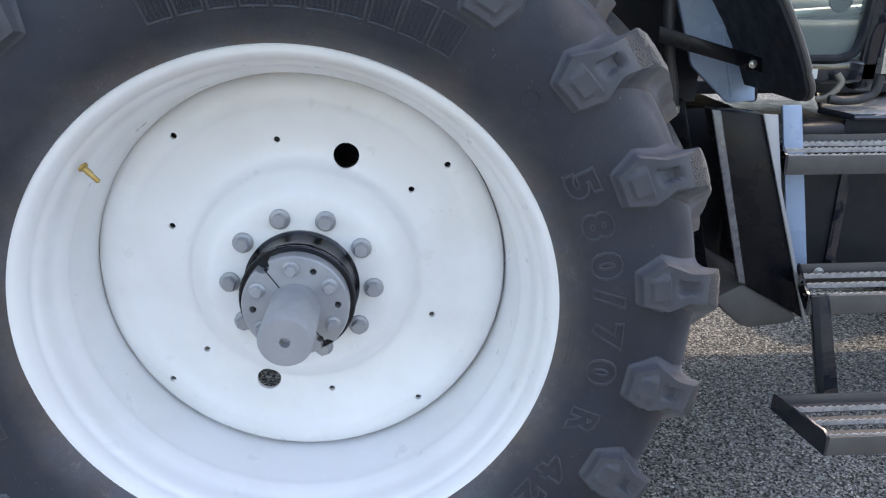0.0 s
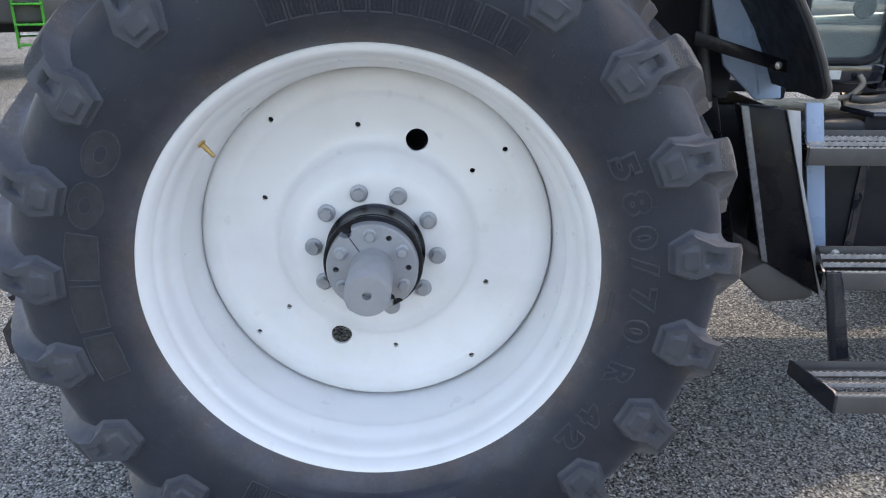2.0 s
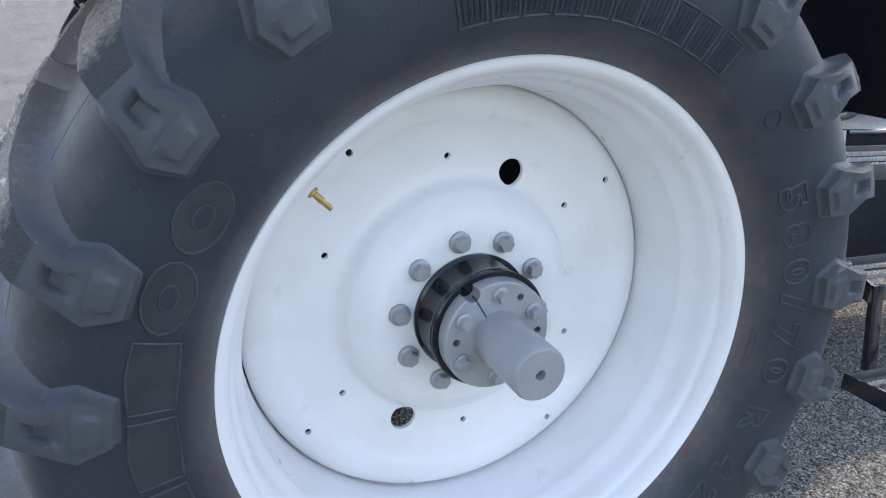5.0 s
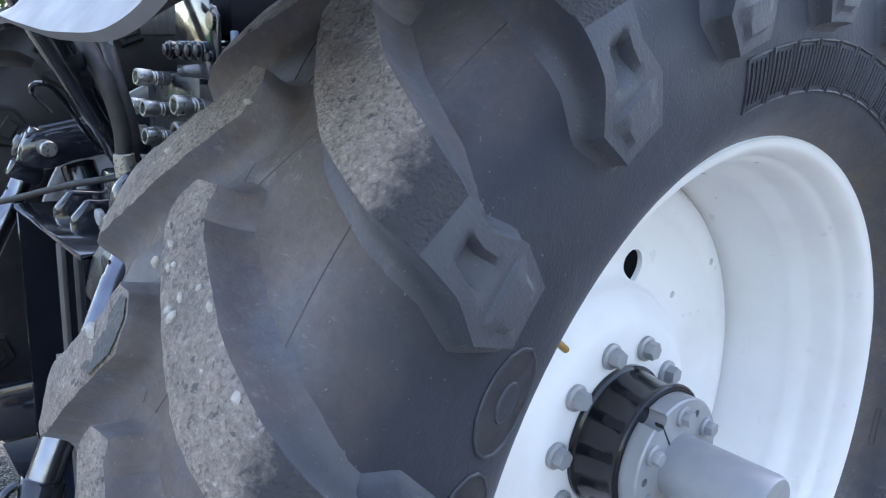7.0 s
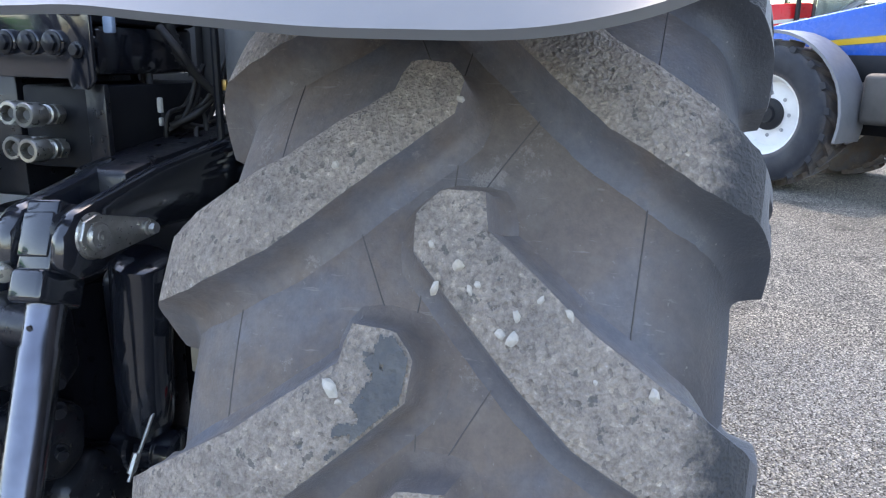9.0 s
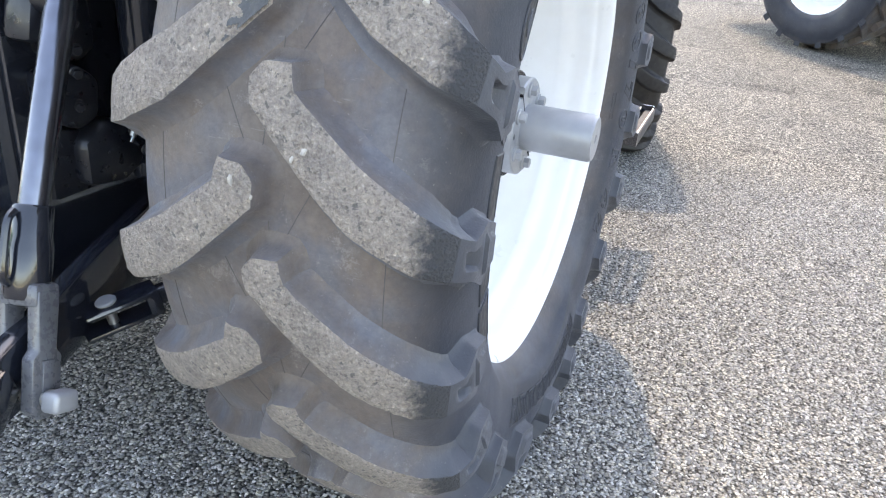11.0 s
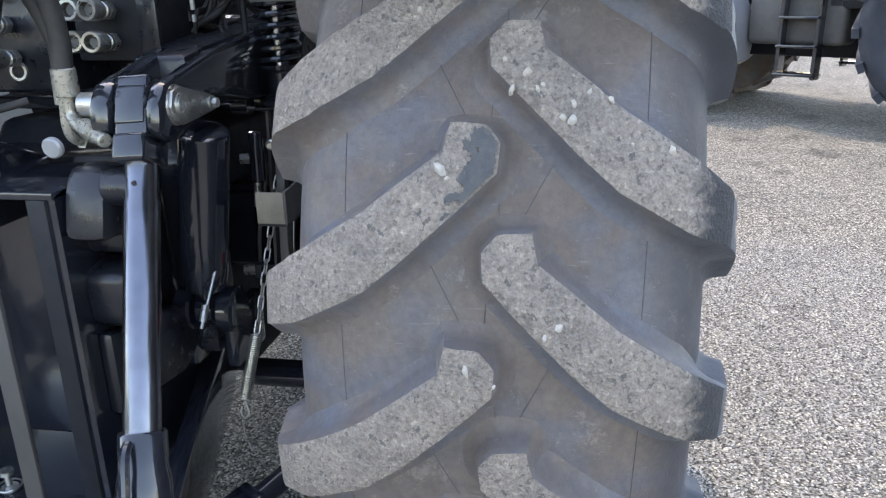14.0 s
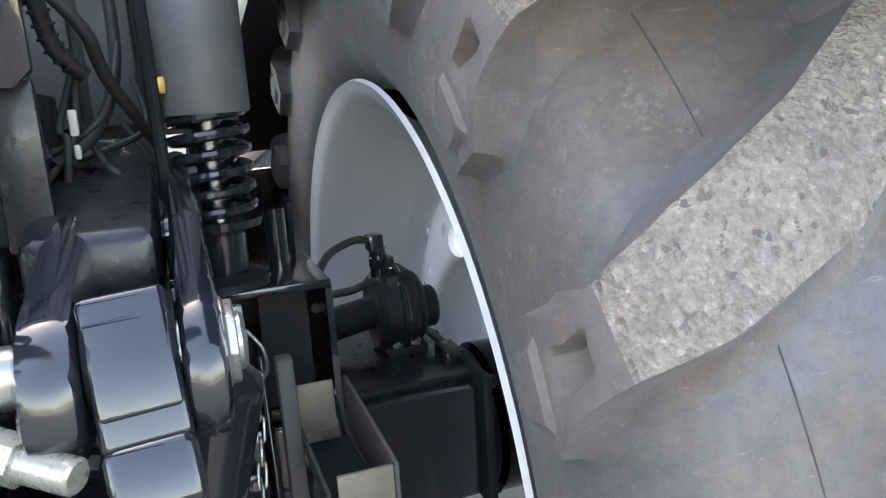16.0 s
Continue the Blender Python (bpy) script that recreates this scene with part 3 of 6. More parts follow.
# the pitch of the bars is not even: by how much these stand off it
UNEVEN = {-1: {20: 0.75, 0: -0.15, 1: -0.4}, 1: {19: 0.6, 20: 0.3, 0: 0.0, 1: -0.8, 2: -0.9}}


def lug_start(side, k):
    return (TIP + (PITCH / 2 if side == 1 else 0) + k * PITCH + UNEVEN[side].get(k, 0.0)) % 360


def mould_line(side, a0, s0, a1, s1):
    """A thin raised seam in the hollow above a bar."""
    bm = bmesh.new()
    add_tube(bm, [on_tyre(a0 + (a1 - a0) * k / 10, s0 + (s1 - s0) * k / 10, 0.0, side) for k in range(11)], 0.0008, 6)
    return bm


def build_lugs(tyre):
    for side in (-1, 1):
        shared = None
        for run in ((1.6, 0.010, -11.5, 0.112), (-4.0, 0.190, 9.0, 0.184), (2.6, -0.004, 9.6, -0.010)):
            first = None
            for k in range(21):
                if first is None:
                    first = seam = part("mould_line", mould_line(side, *run), SEAM, tyre)
                else:
                    seam = new("mould_line", first.data)
                    seam.parent = tyre
                seam.rotation_euler = (0, -radians(lug_start(side, k)), 0)
        for k in range(21):
            deg = lug_start(side, k)
            mid = (deg + 9) % 360
            if 222 < mid < 318:
                part("lug", lug_bmesh(side, deg, True), [LUG, WORN], tyre, smooth=38)
                continue
            if shared is None:
                shared = part("lug", lug_bmesh(side, 0.0, False), [LUG, WORN], tyre, smooth=38)
                ob = shared
            else:
                ob = new("lug", shared.data)
                ob.parent = tyre
            ob.rotation_euler = (0, -radians(deg), 0)


def rubbed_patch(side, turn):
    """Irregular dark patch on the inner end of one bar, where the dust has rubbed off."""
    bm = bmesh.new()
    na, ns = 64, 52
    grid = {}

    def inside(a, s):
        low = float(np.interp(a, [-0.45, 0.9, 3.2, 9.9], [0.012, -0.006, -0.003, 0.099]))
        rag = 0.016 * noise.noise((a * 1.1, s * 70, 4.2)) + 0.009 * noise.noise((a * 3.0, s * 190, 1.7))
        return a > -0.25 and low < s < 0.026 + 0.0042 * (a - 1.5) + rag and s < 0.056 and rag > -0.017 + 0.0035 * max(0.0, a - 3.0)
    for i in range(na):
        for j in range(ns):
            a, s = -0.3 + 7.2 * i / na, -0.006 + 0.062 * j / ns
            if not inside(a, s):
                continue
            quad = []
            for k, l in ((i, j), (i + 1, j), (i + 1, j + 1), (i, j + 1)):
                if (k, l) not in grid:
                    aa, ss = -0.3 + 7.2 * k / na, -0.006 + 0.062 * l / ns
                    grid[k, l] = bm.verts.new(on_tyre(turn + aa, ss, lug_height(ss) + 0.0022 + 0.0008 * noise.noise((aa * 2.5, ss * 150, 9.0)), side))
                quad.append(grid[k, l])
            bm.faces.new(quad)
    return bm


TRACTOR = empty("tractor", (0, 0, 0), label="parked tractor with black frame, grey mudguards and white wheels", category="tractor")


def rear_wheel():
    made = []

    def wheel_part(name, bm, material, label, smooth=40.0):
        ob = part(name, bm, material, TRACTOR, label, smooth)
        ob.location = HUB
        made.append(ob)
        return ob
    tyre = wheel_part("rear_tyre", carcass_bmesh(), RUBBER, "large black lugged farm tyre, dusty and worn")
    build_lugs(tyre)
    scar = part("rubbed_patch", rubbed_patch(1, lug_start(1, 20)), BARE, tyre, "bare dark rubber patch")
    # maker's word and type mark: plain raised outlines
    for start, span, count, tall in ((108.5, 50.0, 10, 0.066), (290.5, 51.0, 10, 0.062), (201.0, 56.0, 5, 0.075)):
        step = span / count
        for k in range(count):
            shape = [(0.06, 0.05), (0.5, 0.0), (0.94, 0.05), (0.94, 0.95), (0.5, 1.0), (0.06, 0.95)] if count == 5 else [(0.08, 0), (0.92, 0), (0.92, 1), (0.08, 1)]
            if count == 5 and k > 2:
                shape = [(0.5 + 0.44 * math.cos(t * math.pi / 8), 0.5 + 0.5 * math.sin(t * math.pi / 8)) for t in range(16)]
                dot = [(0.5 + (u - 0.5) * 0.36, 0.5 + (w - 0.5) * 0.34) for u, w in shape]
                part("raised_mark", moulding(dot, start - k * step, 0.662 - tall / 2, tall, step), MARK, tyre)
                part("raised_dot", inlay(dot, start - k * step, 0.662 - tall / 2, tall, step, 0.0026), RUBBER, tyre)
            part("raised_mark", moulding(shape, start - k * step, 0.662 - tall / 2, tall, step), MARK, tyre)
            if count == 5:
                part("sunk_field", inlay(shape, start - k * step, 0.662 - tall / 2, tall, step), DARKRUBBER, tyre)
            if count == 10:
                for fin in range(4):
                    u = 0.24 + 0.17 * fin
                    part("raised_rib", moulding([(u, 0.12), (u + 0.05, 0.12), (u + 0.05, 0.88), (u, 0.88)], start - k * step, 0.662 - tall / 2, tall, step, 0.0018), RUBBER, tyre)
    for sign, deg, wide in (("5", 30.0, 5.4), ("8", 22.0, 5.4), ("0", 14.4, 5.6), ("/", 7.6, 4.6), ("7", 0.6, 5.6), ("0", -6.7, 5.6), ("R", -17.8, 5.8), ("4", -29.2, 5.6), ("2", -36.6, 5.6)):
        part("size_marking", lettering(sign, deg + 0.2, 0.628, 0.058, wide), MARK, tyre)
    part("small_marking", moulding([(0, 0), (1, 0), (1, 1), (0, 1)], -1.5, 0.583, 0.008, 8.0, 0.0009), RUBBER, tyre)
    ring = [(0.5 + 0.5 * math.cos(k * math.pi / 8), 0.5 + 0.5 * math.sin(k * math.pi / 8)) for k in range(16)]
    part("raised_mark", moulding(ring, 46.0, 0.645, 0.035, 3.2, 0.0014), RUBBER, tyre)
    rim = wheel_part("rim", spin_y(rim_profile(), 160), WHITE, "white painted steel rim")
    rim.location = Vector(HUB) + Vector((0.0015, 0, -0.006))
    # dished disc with its holes
    face = catmull([(-0.005, 0.131), (-0.004, 0.2), (0.004, 0.225), (0.024, 0.25), (0.038, 0.264), (0.060, 0.275), (0.072, 0.292), (0.073, 0.33), (0.066, 0.368), (0.056, 0.402), (0.046, 0.42), (0.044, 0.437), (0.047, 0.455), (0.056, 0.474), (0.068, 0.4835)], 3)
    prof = face + [(y + 0.011, r - 0.0005) for y, r in face[::-1]]
    holes = [((polar(a, 0.329).x, polar(a, 0.329).z), 0.0075, 1.0) for a in (98, 38, 158, -22, -82, -142)]
    holes += [((polar(a, 0.435).x, polar(a, 0.435).z), 0.0075, 1.0) for a in (128, 38, -52, -142)]
    holes += [((polar(69, 0.307).x, polar(69, 0.307).z), 0.030, 1.0), ((polar(249, 0.312).x, polar(249, 0.312).z), 0.030, 1.0)]
    disc = wheel_part("wheel_disc", cut(spin_y(prof, 128), holes), WHITE, "white pressed steel wheel disc with round holes")
    for k in range(10):
        part("wheel_bolt", bolt(polar(68 + 36 * k, 0.166, -0.0055), (0, -1, 0), 0.0175, 0.026, True, k * 0.4), SILVER, disc, "grey painted hexagon bolt")
    wheel_part("hub", spin_y([(0.10, 0.0), (0.10, 0.128), (-0.006, 0.128), (-0.0065, 0.1335), (-0.014, 0.1335), (-0.018, 0.128), (-0.035, 0.124), (-0.065, 0.1235), (-0.085, 0.126), (-0.0925, 0.129), (-0.097, 0.129), (-0.1, 0.126), (-0.1, 0.0)], 72, False), HUBBLACK, "black wheel hub")
    # split clamp plate on the axle shaft
    plate = cut(spin_y([(-0.098, 0.0), (-0.098, 0.114), (-0.101, 0.117), (-0.131, 0.117), (-0.134, 0.114), (-0.134, 0.0)], 72, False),
                [((polar(a, 0.092).x, polar(a, 0.092).z), 0.0075, 1.0) for a in (62, 182, 2, 302)] + [((polar(a, 0.116).x, polar(a, 0.116).z), 0.016, 1.0) for a in (124, 304)])
    clamp = wheel_part("clamp_plate", plate, SILVER, "grey split clamp plate")
    for a in (92, 152, 32, 212, 332, 272):
        part("clamp_bolt", bolt(polar(a, 0.09, -0.1335), (0, -1, 0), 0.0135, 0.02, True, a), SILVER, clamp)
    for a in (124, 304):
        m = Matrix.Rotation(-radians(a), 4, "Y")
        part("slit", box((0.055, -0.1349, -0.0012), (0.108, -0.12, 0.0012), m=m), DULL, clamp)
    wheel_part("axle_shaft", spin_y([(-0.13, 0.0), (-0.13, 0.0555), (-0.296, 0.0555), (-0.3035, 0.051), (-0.3035, 0.011), (-0.285, 0.009), (-0.285, 0.0)], 56, False), SILVER, "bare grey axle shaft end with a centre hole")
    # tyre valve
    base, tip = Vector((-0.393, -0.155, 0.33)), Vector((-0.362, -0.166, 0.302))
    vb = bmesh.new()
    add_lathe(vb, [(0.011, 0), (0.011, 0.004), (0.006, 0.006), (0.0065, 0.022), (0.005, 0.024), (0.005, 0.042), (0.004, 0.044)], 12, axis_matrix(base, tip))
    part("valve", vb, BRASS, rim, "small brass tyre valve")
    return made


WHEEL = rear_wheel()

# ---- the tractor: mudguard, rear linkage, cab side ----
def tp(name, bm, material, label="", smooth=40.0):
    return part(name, bm, material, TRACTOR, label, smooth)


GLASS, gnt, gb = mat("window_glass", (0.6, 0.72, 0.7), 0.03)
gb.inputs["Transmission Weight"].default_value = 0.9
PANEL = mottled("blue_grey_panel", (0.3, 0.4, 0.54), (0.27, 0.36, 0.5), 0.3, 4.0, 200.0, relief=0.0001)
CHECKER = mottled("worn_floor_plate", (0.62, 0.61, 0.58), (0.3, 0.29, 0.28), 0.35, 60.0, 200.0, metal=0.2, relief=0.0006)
PALE = mottled("pale_plastic", (0.66, 0.67, 0.64), (0.5, 0.5, 0.47), 0.45, 30.0, 200.0, relief=0.0002)
DARKGREY = mottled("dark_grey_panel", (0.07, 0.066, 0.064), (0.095, 0.09, 0.086), 0.6, 6.0, 120.0, relief=0.0003)
CASTING = mottled("satin_black_casting", (0.008, 0.0095, 0.015), (0.016, 0.018, 0.023), 0.34, 14.0, 70.0, coat=0.15, relief=0.0018)
# mid grey: worn edges and the sky's reflection in black gloss, put into the colour
SKYGREY = mottled("bare_cast_iron", (0.13, 0.135, 0.15), (0.09, 0.093, 0.1), 0.3, 25.0, 160.0, coat=0.4, relief=0.0006)
UNION = mottled("zinc_plated_fitting", (0.5, 0.48, 0.42), (0.38, 0.36, 0.31), 0.32, 50.0, 300.0, metal=0.6, relief=0.0003)
TANSTEEL = mottled("bronze_ball", (0.45, 0.26, 0.12), (0.3, 0.18, 0.1), 0.4, 40.0, 200.0, metal=0.7, relief=0.0003)
BLUELABEL = mottled("blue_cap", (0.03, 0.14, 0.4), (0.03, 0.12, 0.35), 0.4, 20.0, 100.0, relief=0.0)

# other rear wheel, across the tractor, and the smaller front wheels
TRACK = 1.95
# one darker, even rubber for the far and front tyres
DARKTYRE = mottled("clean_dark_rubber", (0.016, 0.015, 0.016), (0.034, 0.03, 0.028), 0.65, 9.0, 200.0, relief=0.0008)
for ob in WHEEL:
    far = copy_thing(ob, pose(0, HUB.y + TRACK, HUB.z, 0, 0, 180))
    if ob.name.startswith("rear_tyre"):
        for o in (far, *far.children):
            for slot in o.material_slots:
                slot.link, slot.material = "OBJECT", DARKTYRE
for y, turn in ((0.17, 12), (1.83, 192)):
    for ob in WHEEL:
        if ob.name.startswith(("clamp", "axle")):
            continue
        k = copy_thing(ob, pose(2.98, y, 0.625, 0, 0, turn))
        k.scale = (0.753, 0.86, 0.753)
        k.name = ob.name.split(".")[0].replace("rear", "front")
        if k.name.startswith("front_tyre"):
            for o in (k, *k.children):
                for slot in o.material_slots:
                    slot.link, slot.material = "OBJECT", DARKTYRE


def mudguard():
    """Curved shell over the wheel: grey outside at its rear, dark beneath, with a rolled edge."""
    bm = bmesh.new()
    ys = [-0.235, -0.222, -0.19, -0.15, -0.1, -0.05, 0.02, 0.09, 0.16, 0.23, 0.3, 0.36, 0.42]
    drop = [0.075, 0.052, 0.032, 0.016, 0.005, 0.0005, 0.0005, 0.002, 0.007, 0.013, 0.02, 0.022, 0.024]
    fine = catmull([(a, b) for a, b in zip(ys, drop)], 4)
    ys, drop = [a for a, b in fine], [b for a, b in fine]
    n = 46
    def at(k, j, lift):
        f = k / n
        deg = 143.6 - f * (143.6 - 22.3)
        r = 1.083 + 0.038 * min(1.0, f * 1.6) + 0.012 * (1 - abs(2 * j / (len(ys) - 1) - 1) ** 3) + lift
        cx = 0.045 * min(1.0, f * 1.6)
        y = ys[j] + (0.11 * max(0, f - 0.55) / 0.45 if ys[j] < 0 else 0.0)
        if k >= n - 1 and j < 12:
            deg += (4.2 if k == n else 1.4) * (1 - j / 12) ** 2
        p = Vector((cx + r * math.cos(radians(deg)), y, 0.83 + r * math.sin(radians(deg))))
        if k == 0:
            p.z += drop[j]
        return p
    out = [[bm.verts.new(at(k, j, 0.0)) for j in range(len(ys))] for k in range(n + 1)]
    inn = [[bm.verts.new(at(k, j, -0.012)) for j in range(len(ys))] for k in range(n + 1)]
    m, w = len(ys), n + 1
    for k in range(n):
        for j in range(m - 1):
            bm.faces.new((out[k][j], out[k + 1][j], out[k + 1][j + 1], out[k][j + 1]))
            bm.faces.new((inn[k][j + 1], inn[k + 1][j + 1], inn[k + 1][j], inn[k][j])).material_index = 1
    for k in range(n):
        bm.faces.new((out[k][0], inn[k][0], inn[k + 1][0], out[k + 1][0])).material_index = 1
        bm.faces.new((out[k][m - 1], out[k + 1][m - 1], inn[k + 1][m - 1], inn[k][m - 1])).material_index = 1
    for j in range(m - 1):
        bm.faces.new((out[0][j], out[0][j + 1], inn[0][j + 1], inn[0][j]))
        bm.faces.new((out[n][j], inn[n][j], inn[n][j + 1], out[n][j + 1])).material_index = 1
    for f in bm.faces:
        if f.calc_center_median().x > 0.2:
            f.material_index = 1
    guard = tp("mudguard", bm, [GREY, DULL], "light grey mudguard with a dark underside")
    edge = [at(k, 0, 0.002) for k in range(n // 2, n + 1)] + [at(n, j, 0.002) for j in range(1, m)]
    part("edge_bead", tube(edge, 0.006, 8, 0), DARKGREY, guard)
    # inner wall between the guard and the cab
    out2 = [(0.12, 1.56), (-0.1, 1.66), (-0.05, 1.9), (0.2, 1.94), (0.5, 1.85), (0.9, 1.5), (0.8, 1.42), (0.5, 1.5)]
    part("inner_wall", prism(out2, 0.4, 0.415), DULL, guard)
    part("front_wall", prism([(0.62, 1.16), (0.58, 1.8), (1.06, 1.7), (1.05, 1.18)], 0.43, 0.445), DULL, guard)
    other = copy_thing(guard, pose(0, 2 * 1.004, 0))
    other.scale = (1, -1, 1)
    return guard


mudguard()

# transmission housing and axle
tp("rear_housing", prism([(-0.16, 0.5), (-0.2, 0.62), (-0.2, 1.02), (-0.12, 1.12), (1.3, 1.12), (1.3, 0.55), (1.1, 0.48)], 0.70, 1.28, 1, 0.02), DULL, "black transmission housing")
axle = tp("axle_housing", box((-0.19, 0.2, 0.797), (0.19, 0.72, 0.968), 0.010), BLACK, "black square rear axle housing")
part("top_rib", box((-0.165, 0.2, 0.966), (0.165, 0.70, 0.982), 0.006), CASTING, axle)
part("top_lug", box((-0.13, 0.195, 0.978), (-0.07, 0.225, 1.002), 0.004), CASTING, axle)
tp("axle_housing", box((-0.19, 1.26, 0.797), (0.19, 1.78, 0.968), 0.010), DULL)
flange = tp("axle_flange", box((-0.205, 0.184, 0.782), (0.205, 0.2, 0.985), 0.006), DULL, "black bolted axle flange")
part("neck", spin_y([(0.14, 0.0), (0.14, 0.12), (0.184, 0.12), (0.184, 0.0)], 32, False), DULL, flange).location = (0, 0, HUB.z)
for x in (-0.18, -0.06, 0.06, 0.18):
    for z in (0.80, 0.966):
        part("flange_bolt", bolt((x, 0.184, z), (0, -1, 0), 0.010, 0.012), DULL, flange)


def brake_unit():
    """Small actuator on top of the axle: block, cap, elbow fittings and two hoses."""
    unit = tp("brake_actuator", box((-0.045, 0.235, 0.985), (0.05, 0.285, 1.11), 0.01), DULL, "small black brake actuator with hose fittings")
    part("body", rod((0.0, 0.30, 1.045), (0.0, 0.235, 1.045), 0.066, seg=28, bevel=0.010), DULL, unit)
    part("rim_flange", rod((0.0, 0.268, 1.045), (0.0, 0.255, 1.045), 0.073, seg=28, bevel=0.003), BLACK, unit)
    part("shoulder", rod((0.0, 0.238, 1.045), (0.0, 0.222, 1.045), 0.056, seg=28, bevel=0.006), DULL, unit)
    part("foot", box((-0.05, 0.225, 0.975), (0.05, 0.29, 0.995), 0.004), DULL, unit)
    part("cap", rod((0.0, 0.224, 1.040), (0.0, 0.196, 1.040), 0.034, seg=24, bevel=0.004), DULL, unit)
    part("neck", rod((0.0, 0.30, 1.045), (-0.02, 0.40, 1.035), 0.026, seg=18), DULL, unit)
    part("fitting", rod((-0.01, 0.285, 1.10), (-0.01, 0.285, 1.15), 0.014, seg=12), BLACK, unit)
    part("elbow", box((-0.028, 0.278, 1.145), (0.002, 0.302, 1.172), 0.004), BLACK, unit)
    part("nut", rod((-0.02, 0.283, 1.12), (-0.02, 0.283, 1.135), 0.02, seg=6), BLACK, unit)
    part("hose", tube([(-0.015, 0.295, 1.163), (-0.04, 0.33, 1.17), (-0.1, 0.38, 1.165), (-0.2, 0.42, 1.15)], 0.006), HOSE, unit)
    part("hose", tube([(-0.02, 0.30, 1.10), (-0.06, 0.34, 1.10), (-0.13, 0.39, 1.115), (-0.2, 0.42, 1.12)], 0.006), HOSE, unit)
    for k in range(4):
        part("bolt", bolt((-0.046, 0.245 + 0.03 * (k % 2), 1.0 + 0.05 * (k // 2)), (-1, 0, 0), 0.006, 0.006), STEEL, unit)


brake_unit()


def coil_strut():
    """Cab suspension strut: grey sleeve over a black coil spring on a rod, in a cup on a plate."""
    c = Vector((-0.225, 0.524, 0))
    strut = tp("spring_strut", lathe([(0.0, 1.372), (0.048, 1.372), (0.05, 1.376), (0.05, 1.545), (0.047, 1.553), (0.047, 1.563), (0.051, 1.567), (0.051, 1.72), (0.0, 1.72)], 32, Matrix.Translation(c)), CANGREY, "grey sleeve over a black coil spring strut")
    coil = [c + Vector((0.041 * math.cos(t), 0.041 * math.sin(t), 1.252 + 0.0215 * t / (2 * math.pi))) for t in np.linspace(0, 2 * math.pi * 5.8, 150)]
    part("coil_spring", tube(coil, 0.0062, 8, 0), BLACK, strut)
    part("rod", rod(c + Vector((0, 0, 1.19)), c + Vector((0, 0, 1.38)), 0.017, seg=20), CHROME, strut)
    part("seat", lathe([(0.0, 1.235), (0.03, 1.235), (0.048, 1.243), (0.05, 1.252), (0.0, 1.252)], 28, Matrix.Translation(c)), BLACK, strut)
    part("collar", lathe([(0.0, 1.185), (0.026, 1.185), (0.028, 1.195), (0.028, 1.235), (0.0, 1.235)], 24, Matrix.Translation(c)), BLACK, strut)
    part("cup", lathe([(0.0, 1.172), (0.05, 1.172), (0.047, 1.18), (0.03, 1.188), (0.0, 1.188)], 28, Matrix.Translation(c)), DULL, strut)
    part("guide_rod", rod((-0.265, 0.575, 1.27), (-0.265, 0.58, 1.75), 0.007, seg=8), DULL, strut)
    part("brass_fitting", box((-0.262, 0.562, 1.396), (-0.25, 0.578, 1.414), 0.002), BRASS, strut)
    part("nut", rod((-0.29, 0.595, 1.275), (-0.27, 0.59, 1.275), 0.014, seg=6), STEEL, strut)


coil_strut()


